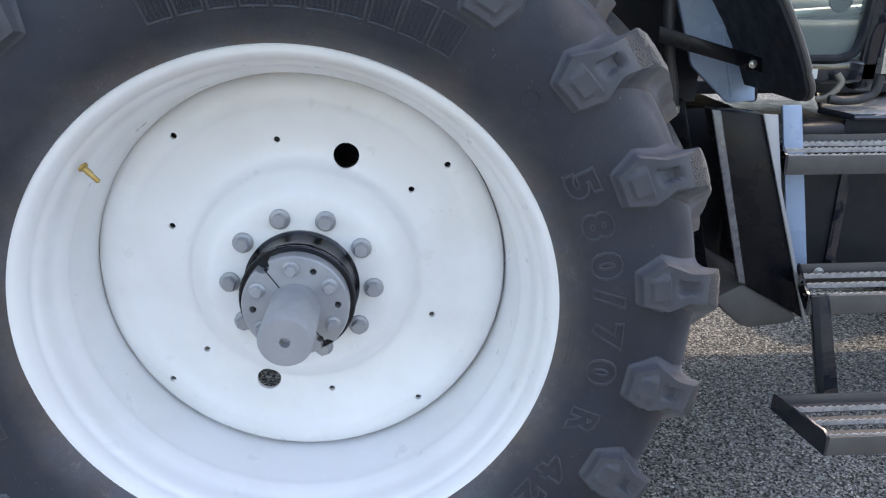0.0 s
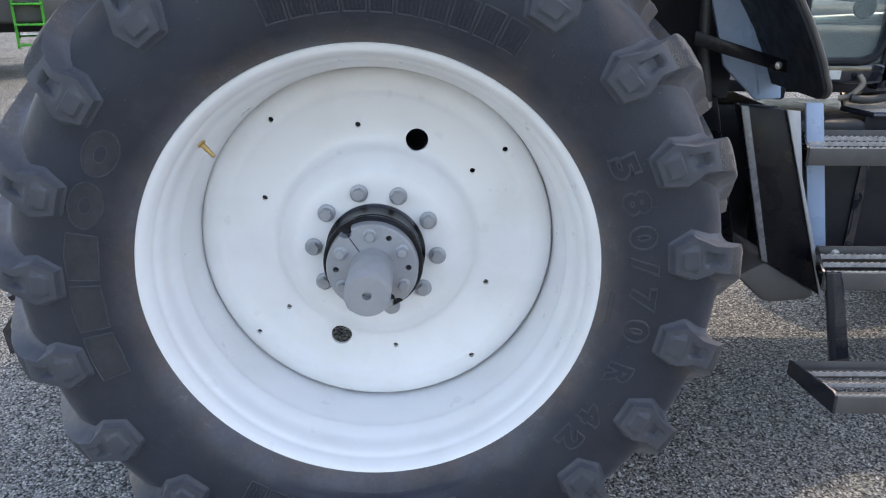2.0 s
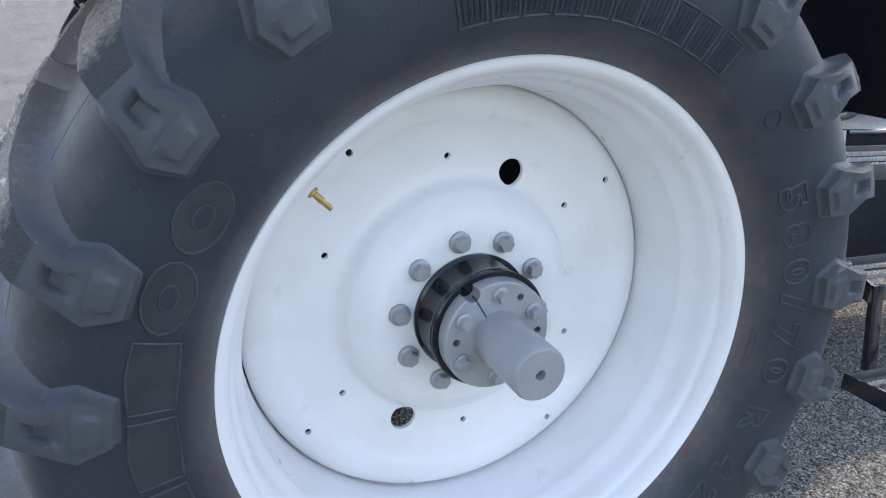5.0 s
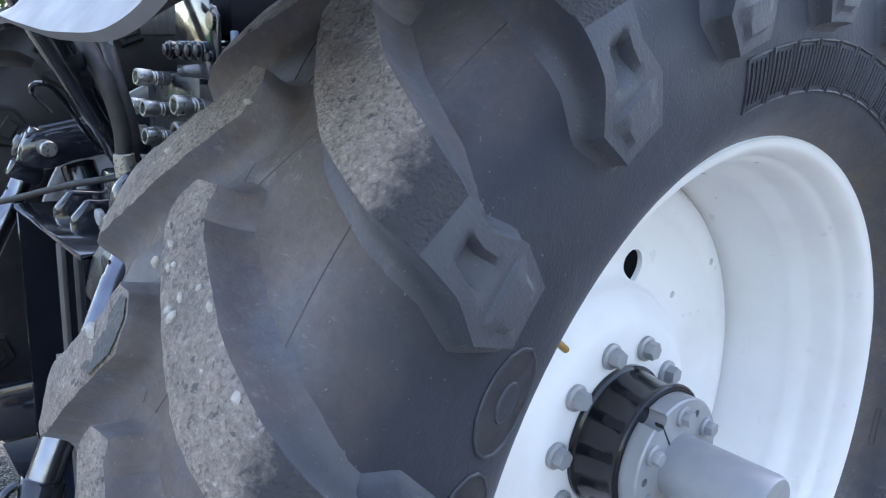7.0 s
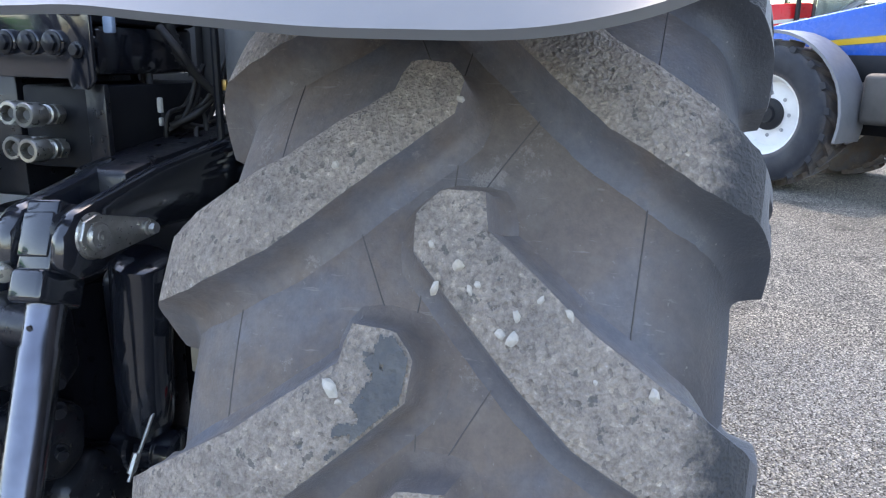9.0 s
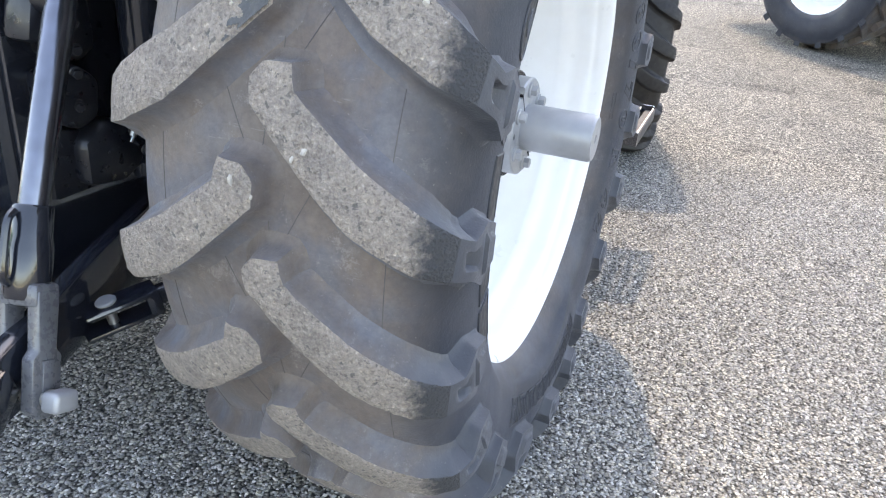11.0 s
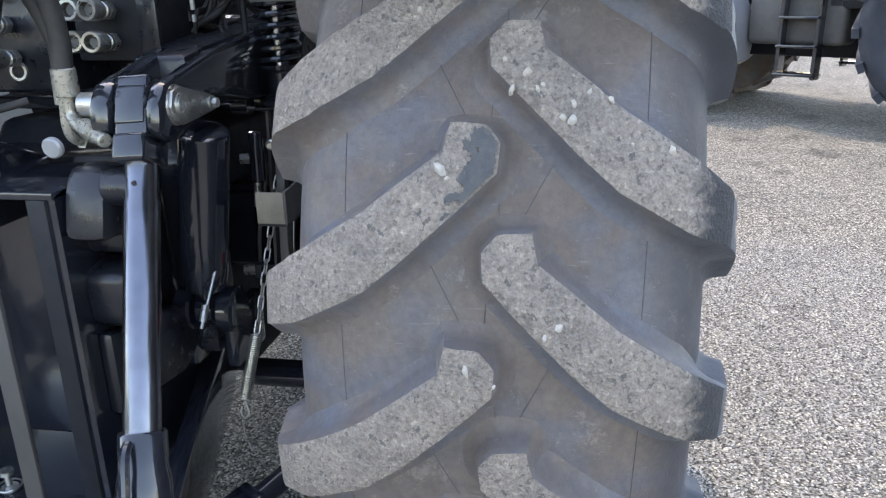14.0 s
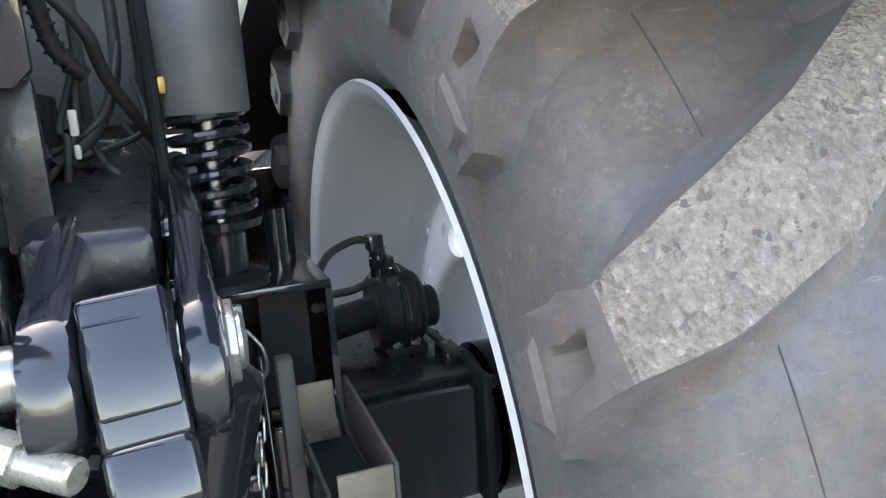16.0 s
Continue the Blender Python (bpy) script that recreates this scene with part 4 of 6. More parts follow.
def strut_bracket():
    """Folded black bracket: top plate, side cheeks and pale tan faces, below the strut."""
    b = tp("strut_bracket", box((-0.262, 0.408, 1.16), (-0.08, 0.575, 1.171), 0.003), BLACK, "folded black steel bracket")
    part("side_plate", prism([(-0.262, 1.16), (-0.08, 1.16), (-0.08, 0.99), (-0.262, 0.99)], 0.408, 0.416), BLACK, b)
    part("back_plate", box((-0.1, 0.416, 0.72), (-0.09, 0.60, 1.16)), DULL, b)
    part("hanger", prism([(-0.262, 1.16), (-0.250, 1.16), (-0.26, 0.72), (-0.30, 0.72)], 0.545, 0.551), DARKGREY, b)
    part("cheek", prism([(-0.26, 1.09), (-0.10, 1.09), (-0.10, 0.78), (-0.30, 0.78), (-0.31, 0.86)], 0.495, 0.505, 1, 0.004), BLACK, b)
    part("cheek", prism([(-0.255, 1.03), (-0.10, 1.03), (-0.10, 0.86), (-0.34, 0.86), (-0.34, 0.95)], 0.415, 0.421), BLACK, b)
    part("face", box((-0.34, 0.432, 1.018), (-0.335, 0.472, 1.075), 0.001), TAN, b)
    part("face", box((-0.535, 0.420, 1.006), (-0.53, 0.470, 1.062), 0.001), TAN, b)
    part("tray_side", prism([(-0.535, 1.004), (-0.535, 1.064), (-0.335, 1.077), (-0.335, 1.014)], 0.415, 0.4195, 1, 0.001), DARKGREY, b)
    part("tray_inner", prism([(-0.50, 1.006), (-0.50, 1.03), (-0.335, 1.03), (-0.335, 1.014)], 0.471, 0.475, 1, 0.001), DARKGREY, b)
    part("tray_floor", box((-0.53, 0.4195, 1.000), (-0.335, 0.471, 1.0045)), DULL, b)
    part("drop_bar", prism([(-0.372, 1.118), (-0.352, 1.12), (-0.372, 0.74), (-0.405, 0.74)], 0.476, 0.494, 1, 0.003), DARKGREY, b)
    part("web", prism([(-0.20, 1.155), (-0.18, 1.155), (-0.18, 1.0), (-0.20, 1.0)], 0.43, 0.49), DULL, b)
    part("tab", prism([(-0.11, 1.17), (-0.04, 1.17), (-0.05, 1.235), (-0.09, 1.26), (-0.13, 1.25)], 0.425, 0.432), BLACK, b)
    part("post", rod((-0.17, 0.455, 1.17), (-0.17, 0.455, 1.25), 0.013, seg=16), BLACK, b)
    part("bolt", bolt((-0.30, 0.53, 1.10), (-1, -0.2, 0), 0.008, 0.012), STEEL, b)
    part("bolt", bolt((-0.30, 0.527, 0.955), (-1, -0.2, 0), 0.007, 0.012), STEEL, b)
    part("base", box((-0.27, 0.38, 0.64), (-0.12, 0.52, 0.735), 0.012), BLACK, b)
    part("red_marker", box((-0.292, 0.509, 0.80), (-0.288, 0.518, 0.818), 0.001), RED, b)


strut_bracket()


def hanging_chain():
    """Bright welded chain, with a hook above and a tension spring below."""
    top, low, end = Vector((-0.305, 0.508, 1.085)), Vector((-0.425, 0.545, 0.742)), Vector((-0.492, 0.556, 0.622))
    hook = tp("hanging_chain", tube([top + Vector((0.006, 0.006, 0.05)), top + Vector((-0.004, -0.008, 0.03)), top + Vector((-0.004, -0.01, 0.005)), top + Vector((-0.002, 0.0, -0.008)), top + Vector((0, 0.012, 0.0)), top + Vector((0, 0.013, 0.018))], 0.0022), STEEL, "bright steel chain and tension spring")
    n = 15
    d = (low - top) / n
    side = d.cross(Vector((0, 1, 0))).normalized()
    other = d.cross(side).normalized()
    for k in range(n):
        c = top + d * (k + 0.5)
        w = side if k % 2 else (other * 0.85 + side * 0.5).normalized()
        u = d.normalized()
        pts = []
        for a in np.linspace(0, 2 * math.pi, 16, endpoint=False):
            x, y = math.cos(a), math.sin(a)
            pts.append(c + u * (0.0095 * (1 if x > 0 else -1) * min(1, abs(x) * 3) + 0.005 * x) + w * 0.0052 * y)
        part("chain_link", tube(pts, 0.0018, 6, 0, closed=True), STEEL, hook)
    ax = end - low
    m = axis_matrix(low, end)
    L = ax.length
    coil = [m @ Vector((0.0105 * math.cos(t), 0.0105 * math.sin(t), 0.004 + (L - 0.008) * t / (2 * math.pi * 34))) for t in np.linspace(0, 2 * math.pi * 34, 34 * 10)]
    part("tension_spring", tube(coil, 0.0017, 5, 0), STEEL, hook)
    part("spring_eye", tube([end + Vector((0.004, 0, 0)), end + Vector((0.0, 0.009, -0.02)), end + Vector((-0.006, 0, -0.032)), end + Vector((-0.004, -0.009, -0.02)), end + Vector((0.004, 0, 0.0))], 0.0018), STEEL, hook)
    part("wire", tube([end + Vector((-0.004, 0, -0.03)), end + Vector((0.005, 0.01, -0.07)), end + Vector((0.01, 0.0, -0.12))], 0.0015), STEEL, hook)


hanging_chain()


def lift_arm(shift=0.0, flip=1):
    """Cast black arm that ends in a fork, with the pin and its grey retainer."""
    def Y(y):
        return y if flip == 1 else 2 * 1.004 - y
    outline = [(-0.672, 1.19), (-0.664, 1.232), (-0.64, 1.258), (-0.60, 1.268), (-0.47, 1.295), (-0.30, 1.315), (-0.12, 1.33), (-0.04, 1.30), (-0.03, 1.22), (-0.12, 1.18), (-0.3, 1.19), (-0.45, 1.2), (-0.55, 1.185), (-0.60, 1.165), (-0.64, 1.165)]
    body = [(-0.5, 1.205), (-0.5, 1.289), (-0.42, 1.302), (-0.30, 1.315), (-0.12, 1.33), (-0.04, 1.30), (-0.03, 1.22), (-0.12, 1.18), (-0.3, 1.19), (-0.42, 1.198)]
    def pr(o, a, b, bev):
        a, b = sorted((Y(a), Y(b)))
        return prism(o, a, b, 1, bev)
    arm = tp("lift_arm", pr(body, 0.585, 0.685, 0.012), CASTING, "black cast lift arm with a forked end")
    part("prong", pr(outline, 0.634, 0.670, 0.012), BLACK, arm)
    part("prong", pr(outline, 0.549, 0.576, 0.012), BLACK, arm)
    part("shaft_boss", rod((-0.1, Y(0.5), 1.25), (-0.1, Y(0.8), 1.25), 0.07, seg=28, bevel=0.008), CASTING, arm)
    part("rock_shaft", rod((-0.19, Y(0.53), 1.235), (-0.19, Y(0.61), 1.235), 0.026, seg=24, bevel=0.004), CHROME, arm, "bright shaft end")
    part("pin", rod((-0.615, Y(0.535), 1.222), (-0.615, Y(0.712), 1.222), 0.02, seg=20, bevel=0.003), STEEL, arm, "steel fork pin")
    part("pin_washer", rod((-0.615, Y(0.547), 1.222), (-0.615, Y(0.557), 1.222), 0.032, seg=24, bevel=0.002), STEEL, arm)
    part("pin_ring", rod((-0.615, Y(0.552), 1.222), (-0.615, Y(0.5565), 1.222), 0.037, seg=24, bevel=0.001), BRASS, arm)
    keeper = [(-0.645, 1.222), (-0.635, 1.245), (-0.612, 1.251), (-0.51, 1.226), (-0.498, 1.212), (-0.51, 1.198), (-0.61, 1.19), (-0.635, 1.2)]
    part("keeper_plate", pr(keeper, 0.541, 0.548, 0.0015), STEEL, arm, "grey steel pin retainer")
    part("keeper_bolt", bolt((-0.512, Y(0.541), 1.212), (0, -flip, 0), 0.009, 0.012), STEEL, arm)
    part("keeper_bolt", bolt((-0.615, Y(0.541), 1.222), (0, -flip, 0), 0.008, 0.007), STEEL, arm)
    return arm


lift_arm()
lift_arm(flip=-1)


def lift_rod(flip=1):
    """Upright link: cast head, bright tube, black adjuster sleeve with grips, grey fork and pin."""
    def V(x, y, z):
        return Vector((x, y if flip == 1 else 2 * 1.004 - y, z))
    top, neck, mid, fork, pin = V(-0.615, 0.605, 1.222), V(-0.655, 0.598, 1.137), V(-0.828, 0.556, 0.768), V(-0.885, 0.538, 0.63), V(-0.952, 0.508, 0.452)
    ax = (mid - neck).normalized()
    head = bmesh.new()
    down = (neck - top).normalized()
    across = (Vector((0, 1, 0)) - down * down.y).normalized()
    m = Matrix.Translation(top) @ Matrix((across.cross(down), across, down)).transposed().to_4x4()
    add_box(head, (-0.033, -0.027, -0.038), (0.036, 0.027, 0.06), 0.006, 3, m)
    add_box(head, (-0.036, -0.027, 0.055), (0.044, 0.027, 0.100), 0.008, 3, m)
    link = tp("lift_rod", head, BLACK, "lift rod with bright steel tube and black adjuster sleeve")
    part("eye", rod(top + Vector((0, -0.0275, 0)), top + Vector((0, 0.0275, 0)), 0.04, seg=28, bevel=0.004), CASTING, link)
    part("cap_plate", box((0.034, -0.024, -0.02), (0.040, 0.024, 0.04), 0.003, 2, m), BLACK, link, "glossy cap plate")
    part("tube", lathe([(0.0, -0.01), (0.0245, -0.01), (0.0255, 0.0), (0.0255, 0.058), (0.0275, 0.062), (0.0275, (mid - neck).length + 0.03), (0.0, (mid - neck).length + 0.03)], 32, axis_matrix(neck, mid)), CHROME, link, "bright polished steel tube")
    part("set_pin", rod(neck + ax * 0.025 + Vector((-0.03, -0.004, 0)), neck + ax * 0.025 + Vector((0, 0, 0)), 0.004, seg=8), BLACK, link)
    low = fork + (fork - mid) * 0.12
    part("sleeve", lathe([(0.0, 0.0), (0.033, 0.0), (0.036, 0.004), (0.036, 0.055), (0.04, 0.075), (0.04, (low - mid).length - 0.01), (0.036, (low - mid).length), (0.0, (low - mid).length)], 32, axis_matrix(mid, low)), BLACK, link, "black painted adjuster sleeve")
    mm = axis_matrix(mid, fork)
    for s in (-1, 1):
        loop = [mm @ Vector((-0.01 + 0.0 * s, s * 0.038, 0.012)), mm @ Vector((-0.012, s * 0.052, 0.03)), mm @ Vector((-0.012, s * 0.056, 0.07)), mm @ Vector((-0.012, s * 0.056, 0.11)), mm @ Vector((-0.012, s * 0.052, 0.13)), mm @ Vector((-0.01, s * 0.036, 0.142))]
        part("grip", tube(loop, 0.0075, 8), BLACK, link)
    down = (pin - fork).normalized()
    across = (Vector((0, 1, 0)) - down * down.y).normalized()
    fwd = across.cross(down)
    mf = Matrix.Translation(fork) @ Matrix((fwd, across, down)).transposed().to_4x4()
    L = (pin - fork).length
    part("fork_root", box((-0.026, -0.052, -0.012), (0.026, 0.052, 0.03), 0.008, 2, mf), SKYGREY, link, "grey cast fork")
    for s in (-1, 1):
        o = [(0.0, -0.022), (0.0, 0.022), (0.03, 0.022), (L * 0.55, 0.020), (L * 0.62, 0.031), (L + 0.02, 0.031), (L + 0.038, 0.014), (L + 0.038, -0.014), (L + 0.02, -0.031), (L * 0.62, -0.031), (L * 0.55, -0.02), (0.03, -0.022)]
        bm = prism([(x, z) for z, x in o], s * 0.04 - 0.0145, s * 0.04 + 0.0145, 1, 0.004)
        bmesh.ops.transform(bm, matrix=mf, verts=bm.verts[:])
        part("fork_prong", bm, SKYGREY, link)
        rib = box((-0.012, s * 0.0555 - 0.003, L * 0.64), (0.012, s * 0.0555 + 0.003, L + 0.0), 0.002, 2, mf)
        part("prong_rib", rib, SKYGREY, link)
    part("fork_pin", rod(mf @ Vector((0, -0.07, L)), mf @ Vector((0, 0.075, L)), 0.0165, seg=20, bevel=0.003), STEEL, link)
    part("pin_head", box((-0.026, -0.105, L - 0.018), (0.026, -0.064, L + 0.02), 0.009, 3, mf) if flip == 1 else box((-0.022, 0.066, L - 0.022), (0.022, 0.09, L + 0.022), 0.006, 3, mf), SILVER, link, "square grey pin head")
    return link


lift_rod()
lift_rod(-1)


def lift_cylinder(flip=1):
    def V(x, y, z):
        return Vector((x, y if flip == 1 else 2 * 1.004 - y, z))
    top, bot = V(-0.515, 0.560, 1.167), V(-0.45, 0.630, 0.858)
    L = (bot - top).length
    cyl = tp("lift_cylinder", lathe([(0.0, 0.0), (0.034, 0.0), (0.043, 0.004), (0.0445, 0.01), (0.0445, L * 0.62), (0.0455, L * 0.625), (0.0455, L - 0.02), (0.043, L), (0.0, L)], 36, axis_matrix(top, bot)), BLACK, "glossy black hydraulic lift cylinder")
    part("rod_end", rod(bot, bot + V(0.01, 0.0, -0.06) - V(0, 0, 0) if flip == 1 else bot + Vector((0.01, 0, -0.06)), 0.02, seg=16), BLACK, cyl)
    e = bot + Vector((0.012, 0, -0.06))
    part("rod_eye", rod(e + Vector((0, -0.02, 0)), e + Vector((0, 0.02, 0)), 0.036, seg=24, bevel=0.004), BLACK, cyl)
    for s in (-1, 1):
        part("clevis_ear", rod(e + Vector((0, s * 0.026, 0)), e + Vector((0, s * 0.062, 0)), 0.046, seg=26, bevel=0.005), BLACK, cyl)
        part("clevis_web", box((e.x - 0.02, min(e.y + s * 0.03, e.y + s * 0.058), e.z - 0.12), (e.x + 0.12, max(e.y + s * 0.03, e.y + s * 0.058), e.z), 0.008), BLACK, cyl)
    return cyl


lift_cylinder()
lift_cylinder(-1)


def lower_link(flip=1):
    """Lower hitch arm: flat black bar from under the axle to the hooked rear end, with a drilled cheek plate."""
    def Y(y):
        return y if flip == 1 else 2 * 1.004 - y
    def pr(o, a, b, bev):
        a, b = sorted((Y(a), Y(b)))
        return prism(o, a, b, 1, bev)
    turn = Matrix.Translation((-1.0, Y(0.515), 0)) @ Matrix.Rotation(flip * 0.273, 4, "Z")
    def slant(o, lo, hi, bev=0.006):
        bm = prism(o, lo, hi, 1, bev)
        bmesh.ops.transform(bm, matrix=turn, verts=bm.verts[:])
        return bm
    bar = [(-0.07, 0.42), (-0.06, 0.49), (-0.007, 0.55), (0.36, 0.60), (0.80, 0.64), (0.86, 0.60), (0.86, 0.51), (0.80, 0.48), (0.5, 0.452), (0.125, 0.43)]
    link = tp("lower_link", slant(bar, -0.02, 0.02), BLACK, "black flat lower hitch arm with hooked end")
    part("end_block", slant([(-0.10, 0.44), (-0.09, 0.50), (0.01, 0.535), (0.03, 0.47), (-0.03, 0.42)], -0.03, 0.026, 0.01), BLACK, link)
    plate = [(-1.048, 0.399), (-1.055, 0.485), (-1.10, 0.495), (-1.16, 0.47), (-1.27, 0.44), (-1.33, 0.36), (-1.32, 0.27), (-1.217, 0.272), (-1.137, 0.30), (-1.073, 0.334)]
    part("cheek_plate", pr(plate, 0.470, 0.486, 0.004), BLACK, link, "black drilled cheek plate")
    part("slot", pr([(-1.125, 0.325), (-1.095, 0.345), (-1.085, 0.385), (-1.09, 0.375)], 0.4685, 0.4705, 0), DULL, link)
    part("ball", rod((-1.245, Y(0.455), 0.375), (-1.245, Y(0.50), 0.375), 0.045, seg=26, bevel=0.004), TANSTEEL, link, "bronze-coloured ball eye")
    for x, z in ((-1.125, 0.435), (-1.105, 0.425), (-1.088, 0.427), (-1.145, 0.405)):
        part("plate_hole", rod((x, Y(0.469), z), (x, Y(0.4725), z), 0.0065, seg=12), DULL, link)
    hook = tube([(-1.02, Y(0.515), 0.46), (-1.05, Y(0.515), 0.50), (-1.10, Y(0.515), 0.515), (-1.16, Y(0.515), 0.49), (-1.24, Y(0.515), 0.50), (-1.30, Y(0.515), 0.47)], 0.018, 10)
    part("hook", hook, BLACK, link)
    part("hook_loop", tube([(-1.08, Y(0.50), 0.485), (-1.085, Y(0.50), 0.515), (-1.115, Y(0.50), 0.53), (-1.14, Y(0.50), 0.51), (-1.125, Y(0.50), 0.485), (-1.1, Y(0.50), 0.478)], 0.0065, 8), BLACK, link)
    part("pivot", rod((-0.12, Y(0.46), 0.485), (-0.12, Y(0.72), 0.485), 0.035, seg=20), BLACK, link)
    # side stabiliser with its spring clip
    c = Vector((-0.722, Y(0.53), 0.512))
    fw = Vector((0.72, -0.45 * flip, 0.18)).normalized()
    sd = Vector((0.45 * flip, 0.72, 0)).normalized()
    ms = Matrix.Translation(c) @ Matrix((fw, sd, fw.cross(sd))).transposed().to_4x4()
    st = tp("stabiliser", box((-0.05, -0.032, -0.004), (0.085, 0.032, 0.008), 0.006, 2, ms), BLACK, "black stabiliser arm with a clip pin")
    part("lower_jaw", box((-0.06, -0.03, -0.052), (0.085, 0.03, -0.04), 0.005, 2, ms), BLACK, st)
    part("jaw_root", box((0.07, -0.03, -0.052), (0.1, 0.03, 0.008), 0.006, 2, ms), BLACK, st)
    part("arm", rod(ms @ Vector((0.09, 0, -0.02)), ms @ Vector((0.42, 0, -0.02)), 0.022, seg=16), BLACK, st)
    part("pin", rod(ms @ Vector((0, 0, -0.075)), ms @ Vector((0, 0, 0.01)), 0.011, seg=14, bevel=0.002), STEEL, st)
    part("pin_head", rod(ms @ Vector((0, 0, 0.008)), ms @ Vector((0, 0, 0.017)), 0.021, seg=20, bevel=0.003), SILVER, st, "pale round pin head")
    part("clip_ring", tube([(-0.50 + 0.03 * math.cos(a), Y(0.43 + 0.012 * math.sin(a)), 0.60 + 0.028 * math.sin(a)) for a in np.linspace(0, 2 * math.pi, 12, endpoint=False)], 0.0025, 6, 0, True), STEEL, st, "bright wire clip ring")
    return link


lower_link()
lower_link(-1)

knob = tp("lever_knob", lathe([(0.0, 0.0), (0.014, 0.0), (0.02, 0.008), (0.026, 0.022), (0.027, 0.032), (0.022, 0.042), (0.012, 0.046), (0.0, 0.047)], 24, Matrix.Translation((-0.37, 0.425, 0.795))), RED, "bright red plastic lever knob")
part("stem", rod((-0.30, 0.44, 0.66), (-0.37, 0.425, 0.80), 0.008, seg=10), BLACK, knob)


def hitch_frame():
    """Upright black box frame at the middle, open to the rear, with a pale worn edge."""
    f = tp("hitch_frame", prism([(-0.70, 0.44), (-0.70, 1.09), (-0.62, 1.11), (-0.28, 1.06), (-0.28, 0.44)], 0.728, 0.742), BLACK, "upright black box-section hitch frame")
    part("rear_flange", box((-0.706, 0.742, 0.44), (-0.69, 0.775, 1.086), 0.002), DULL, f)
    part("flange_edge", prism([(-0.707, 0.44), (-0.707, 1.085), (-0.697, 1.085), (-0.697, 0.44)], 0.86, 0.895, 1, 0.002), DARKGREY, f, "worn pale flange edge")
    part("top_plate", box((-0.705, 0.728, 1.086), (-0.3, 1.28, 1.098), 0.002), BLACK, f)
    part("far_plate", prism([(-0.70, 0.44), (-0.70, 1.085), (-0.28, 1.06), (-0.28, 0.44)], 1.265, 1.28), BLACK, f)
    part("cross_plate", box((-0.46, 0.742, 0.44), (-0.445, 1.265, 1.08)), BLACK, f)
    part("floor_plate", box((-0.78, 0.742, 0.475), (-0.46, 1.265, 0.50), 0.003), BLACK, f)
    part("pin", lathe([(0.0, 0.0), (0.016, 0.0), (0.016, 0.006), (0.006, 0.01), (0.006, 0.03), (0.013, 0.034), (0.013, 0.042), (0.0, 0.044)], 14, Matrix.Translation((-0.66, 0.97, 0.5))), STEEL, f)
    part("clip", tube([(-0.66 + 0.022 * math.cos(a), 0.97 + 0.022 * math.sin(a), 0.508) for a in np.linspace(0, 2 * math.pi, 14, endpoint=False)], 0.002, 5, 0, True), STEEL, f)
    part("washer_plate", box((-0.716, 0.905, 0.82), (-0.706, 0.925, 0.84), 0.002), STEEL, f)
    # cast shapes on its right side
    part("casting", prism([(-0.71, 1.02), (-0.69, 1.10), (-0.665, 1.135), (-0.60, 1.13), (-0.58, 1.06), (-0.62, 1.01)], 0.648, 0.722, 1, 0.018), CASTING, f, "rounded glossy casting")
    part("casting", prism([(-0.64, 0.98), (-0.64, 1.07), (-0.6, 1.10), (-0.545, 1.09), (-0.54, 0.99), (-0.58, 0.965)], 0.66, 0.74, 1, 0.014), CASTING, f)
    part("casting", prism([(-0.66, 0.86), (-0.665, 0.95), (-0.6, 0.965), (-0.55, 0.93), (-0.56, 0.85), (-0.61, 0.83)], 0.65, 0.74, 1, 0.018), CASTING, f)
    part("casting", prism([(-0.60, 0.70), (-0.60, 0.80), (-0.53, 0.84), (-0.44, 0.80), (-0.42, 0.72), (-0.5, 0.685)], 0.66, 0.735, 1, 0.02), CASTING, f)
    part("round_cap", rod((-0.668, 0.742, 1.16), (-0.655, 0.742, 1.162), 0.017, seg=24, bevel=0.003), SILVER, f, "pale round cap")
    part("bracket", prism([(-0.44, 0.70), (-0.45, 1.10), (-0.40, 1.14), (-0.34, 1.05), (-0.34, 0.68)], 0.62, 0.70, 1, 0.012), CASTING, f)
    part("web", prism([(-0.66, 0.68), (-0.66, 0.84), (-0.58, 0.82), (-0.36, 0.74), (-0.36, 0.68)], 0.70, 0.73, 1, 0.012), CASTING, f)
    for x, z in ((-0.60, 1.08), (-0.602, 1.045), (-0.604, 0.994), (-0.61, 0.95), (-0.615, 0.885), (-0.575, 1.14), (-0.465, 0.96), (-0.468, 0.90), (-0.465, 1.02), (-0.47, 0.76)):
        part("bolt", bolt((x, 0.652 if x < -0.5 else 0.625, z), (-0.6, -1, 0), 0.010, 0.018), CASTING, f)
    part("boss", rod((-0.66, 0.60, 1.10), (-0.66, 0.66, 1.10), 0.03, seg=24, bevel=0.006), CASTING, f)
    # sprung draw rod
    part("draw_rod", tube([(-0.54, 0.60, 0.80), (-0.50, 0.59, 0.87), (-0.45, 0.578, 0.96)], 0.0032, 8, 6), STEEL, f)
    part("rod_grip", rod((-0.535, 0.598, 0.812), (-0.52, 0.596, 0.84), 0.007, seg=8), STEEL, f)


hitch_frame()


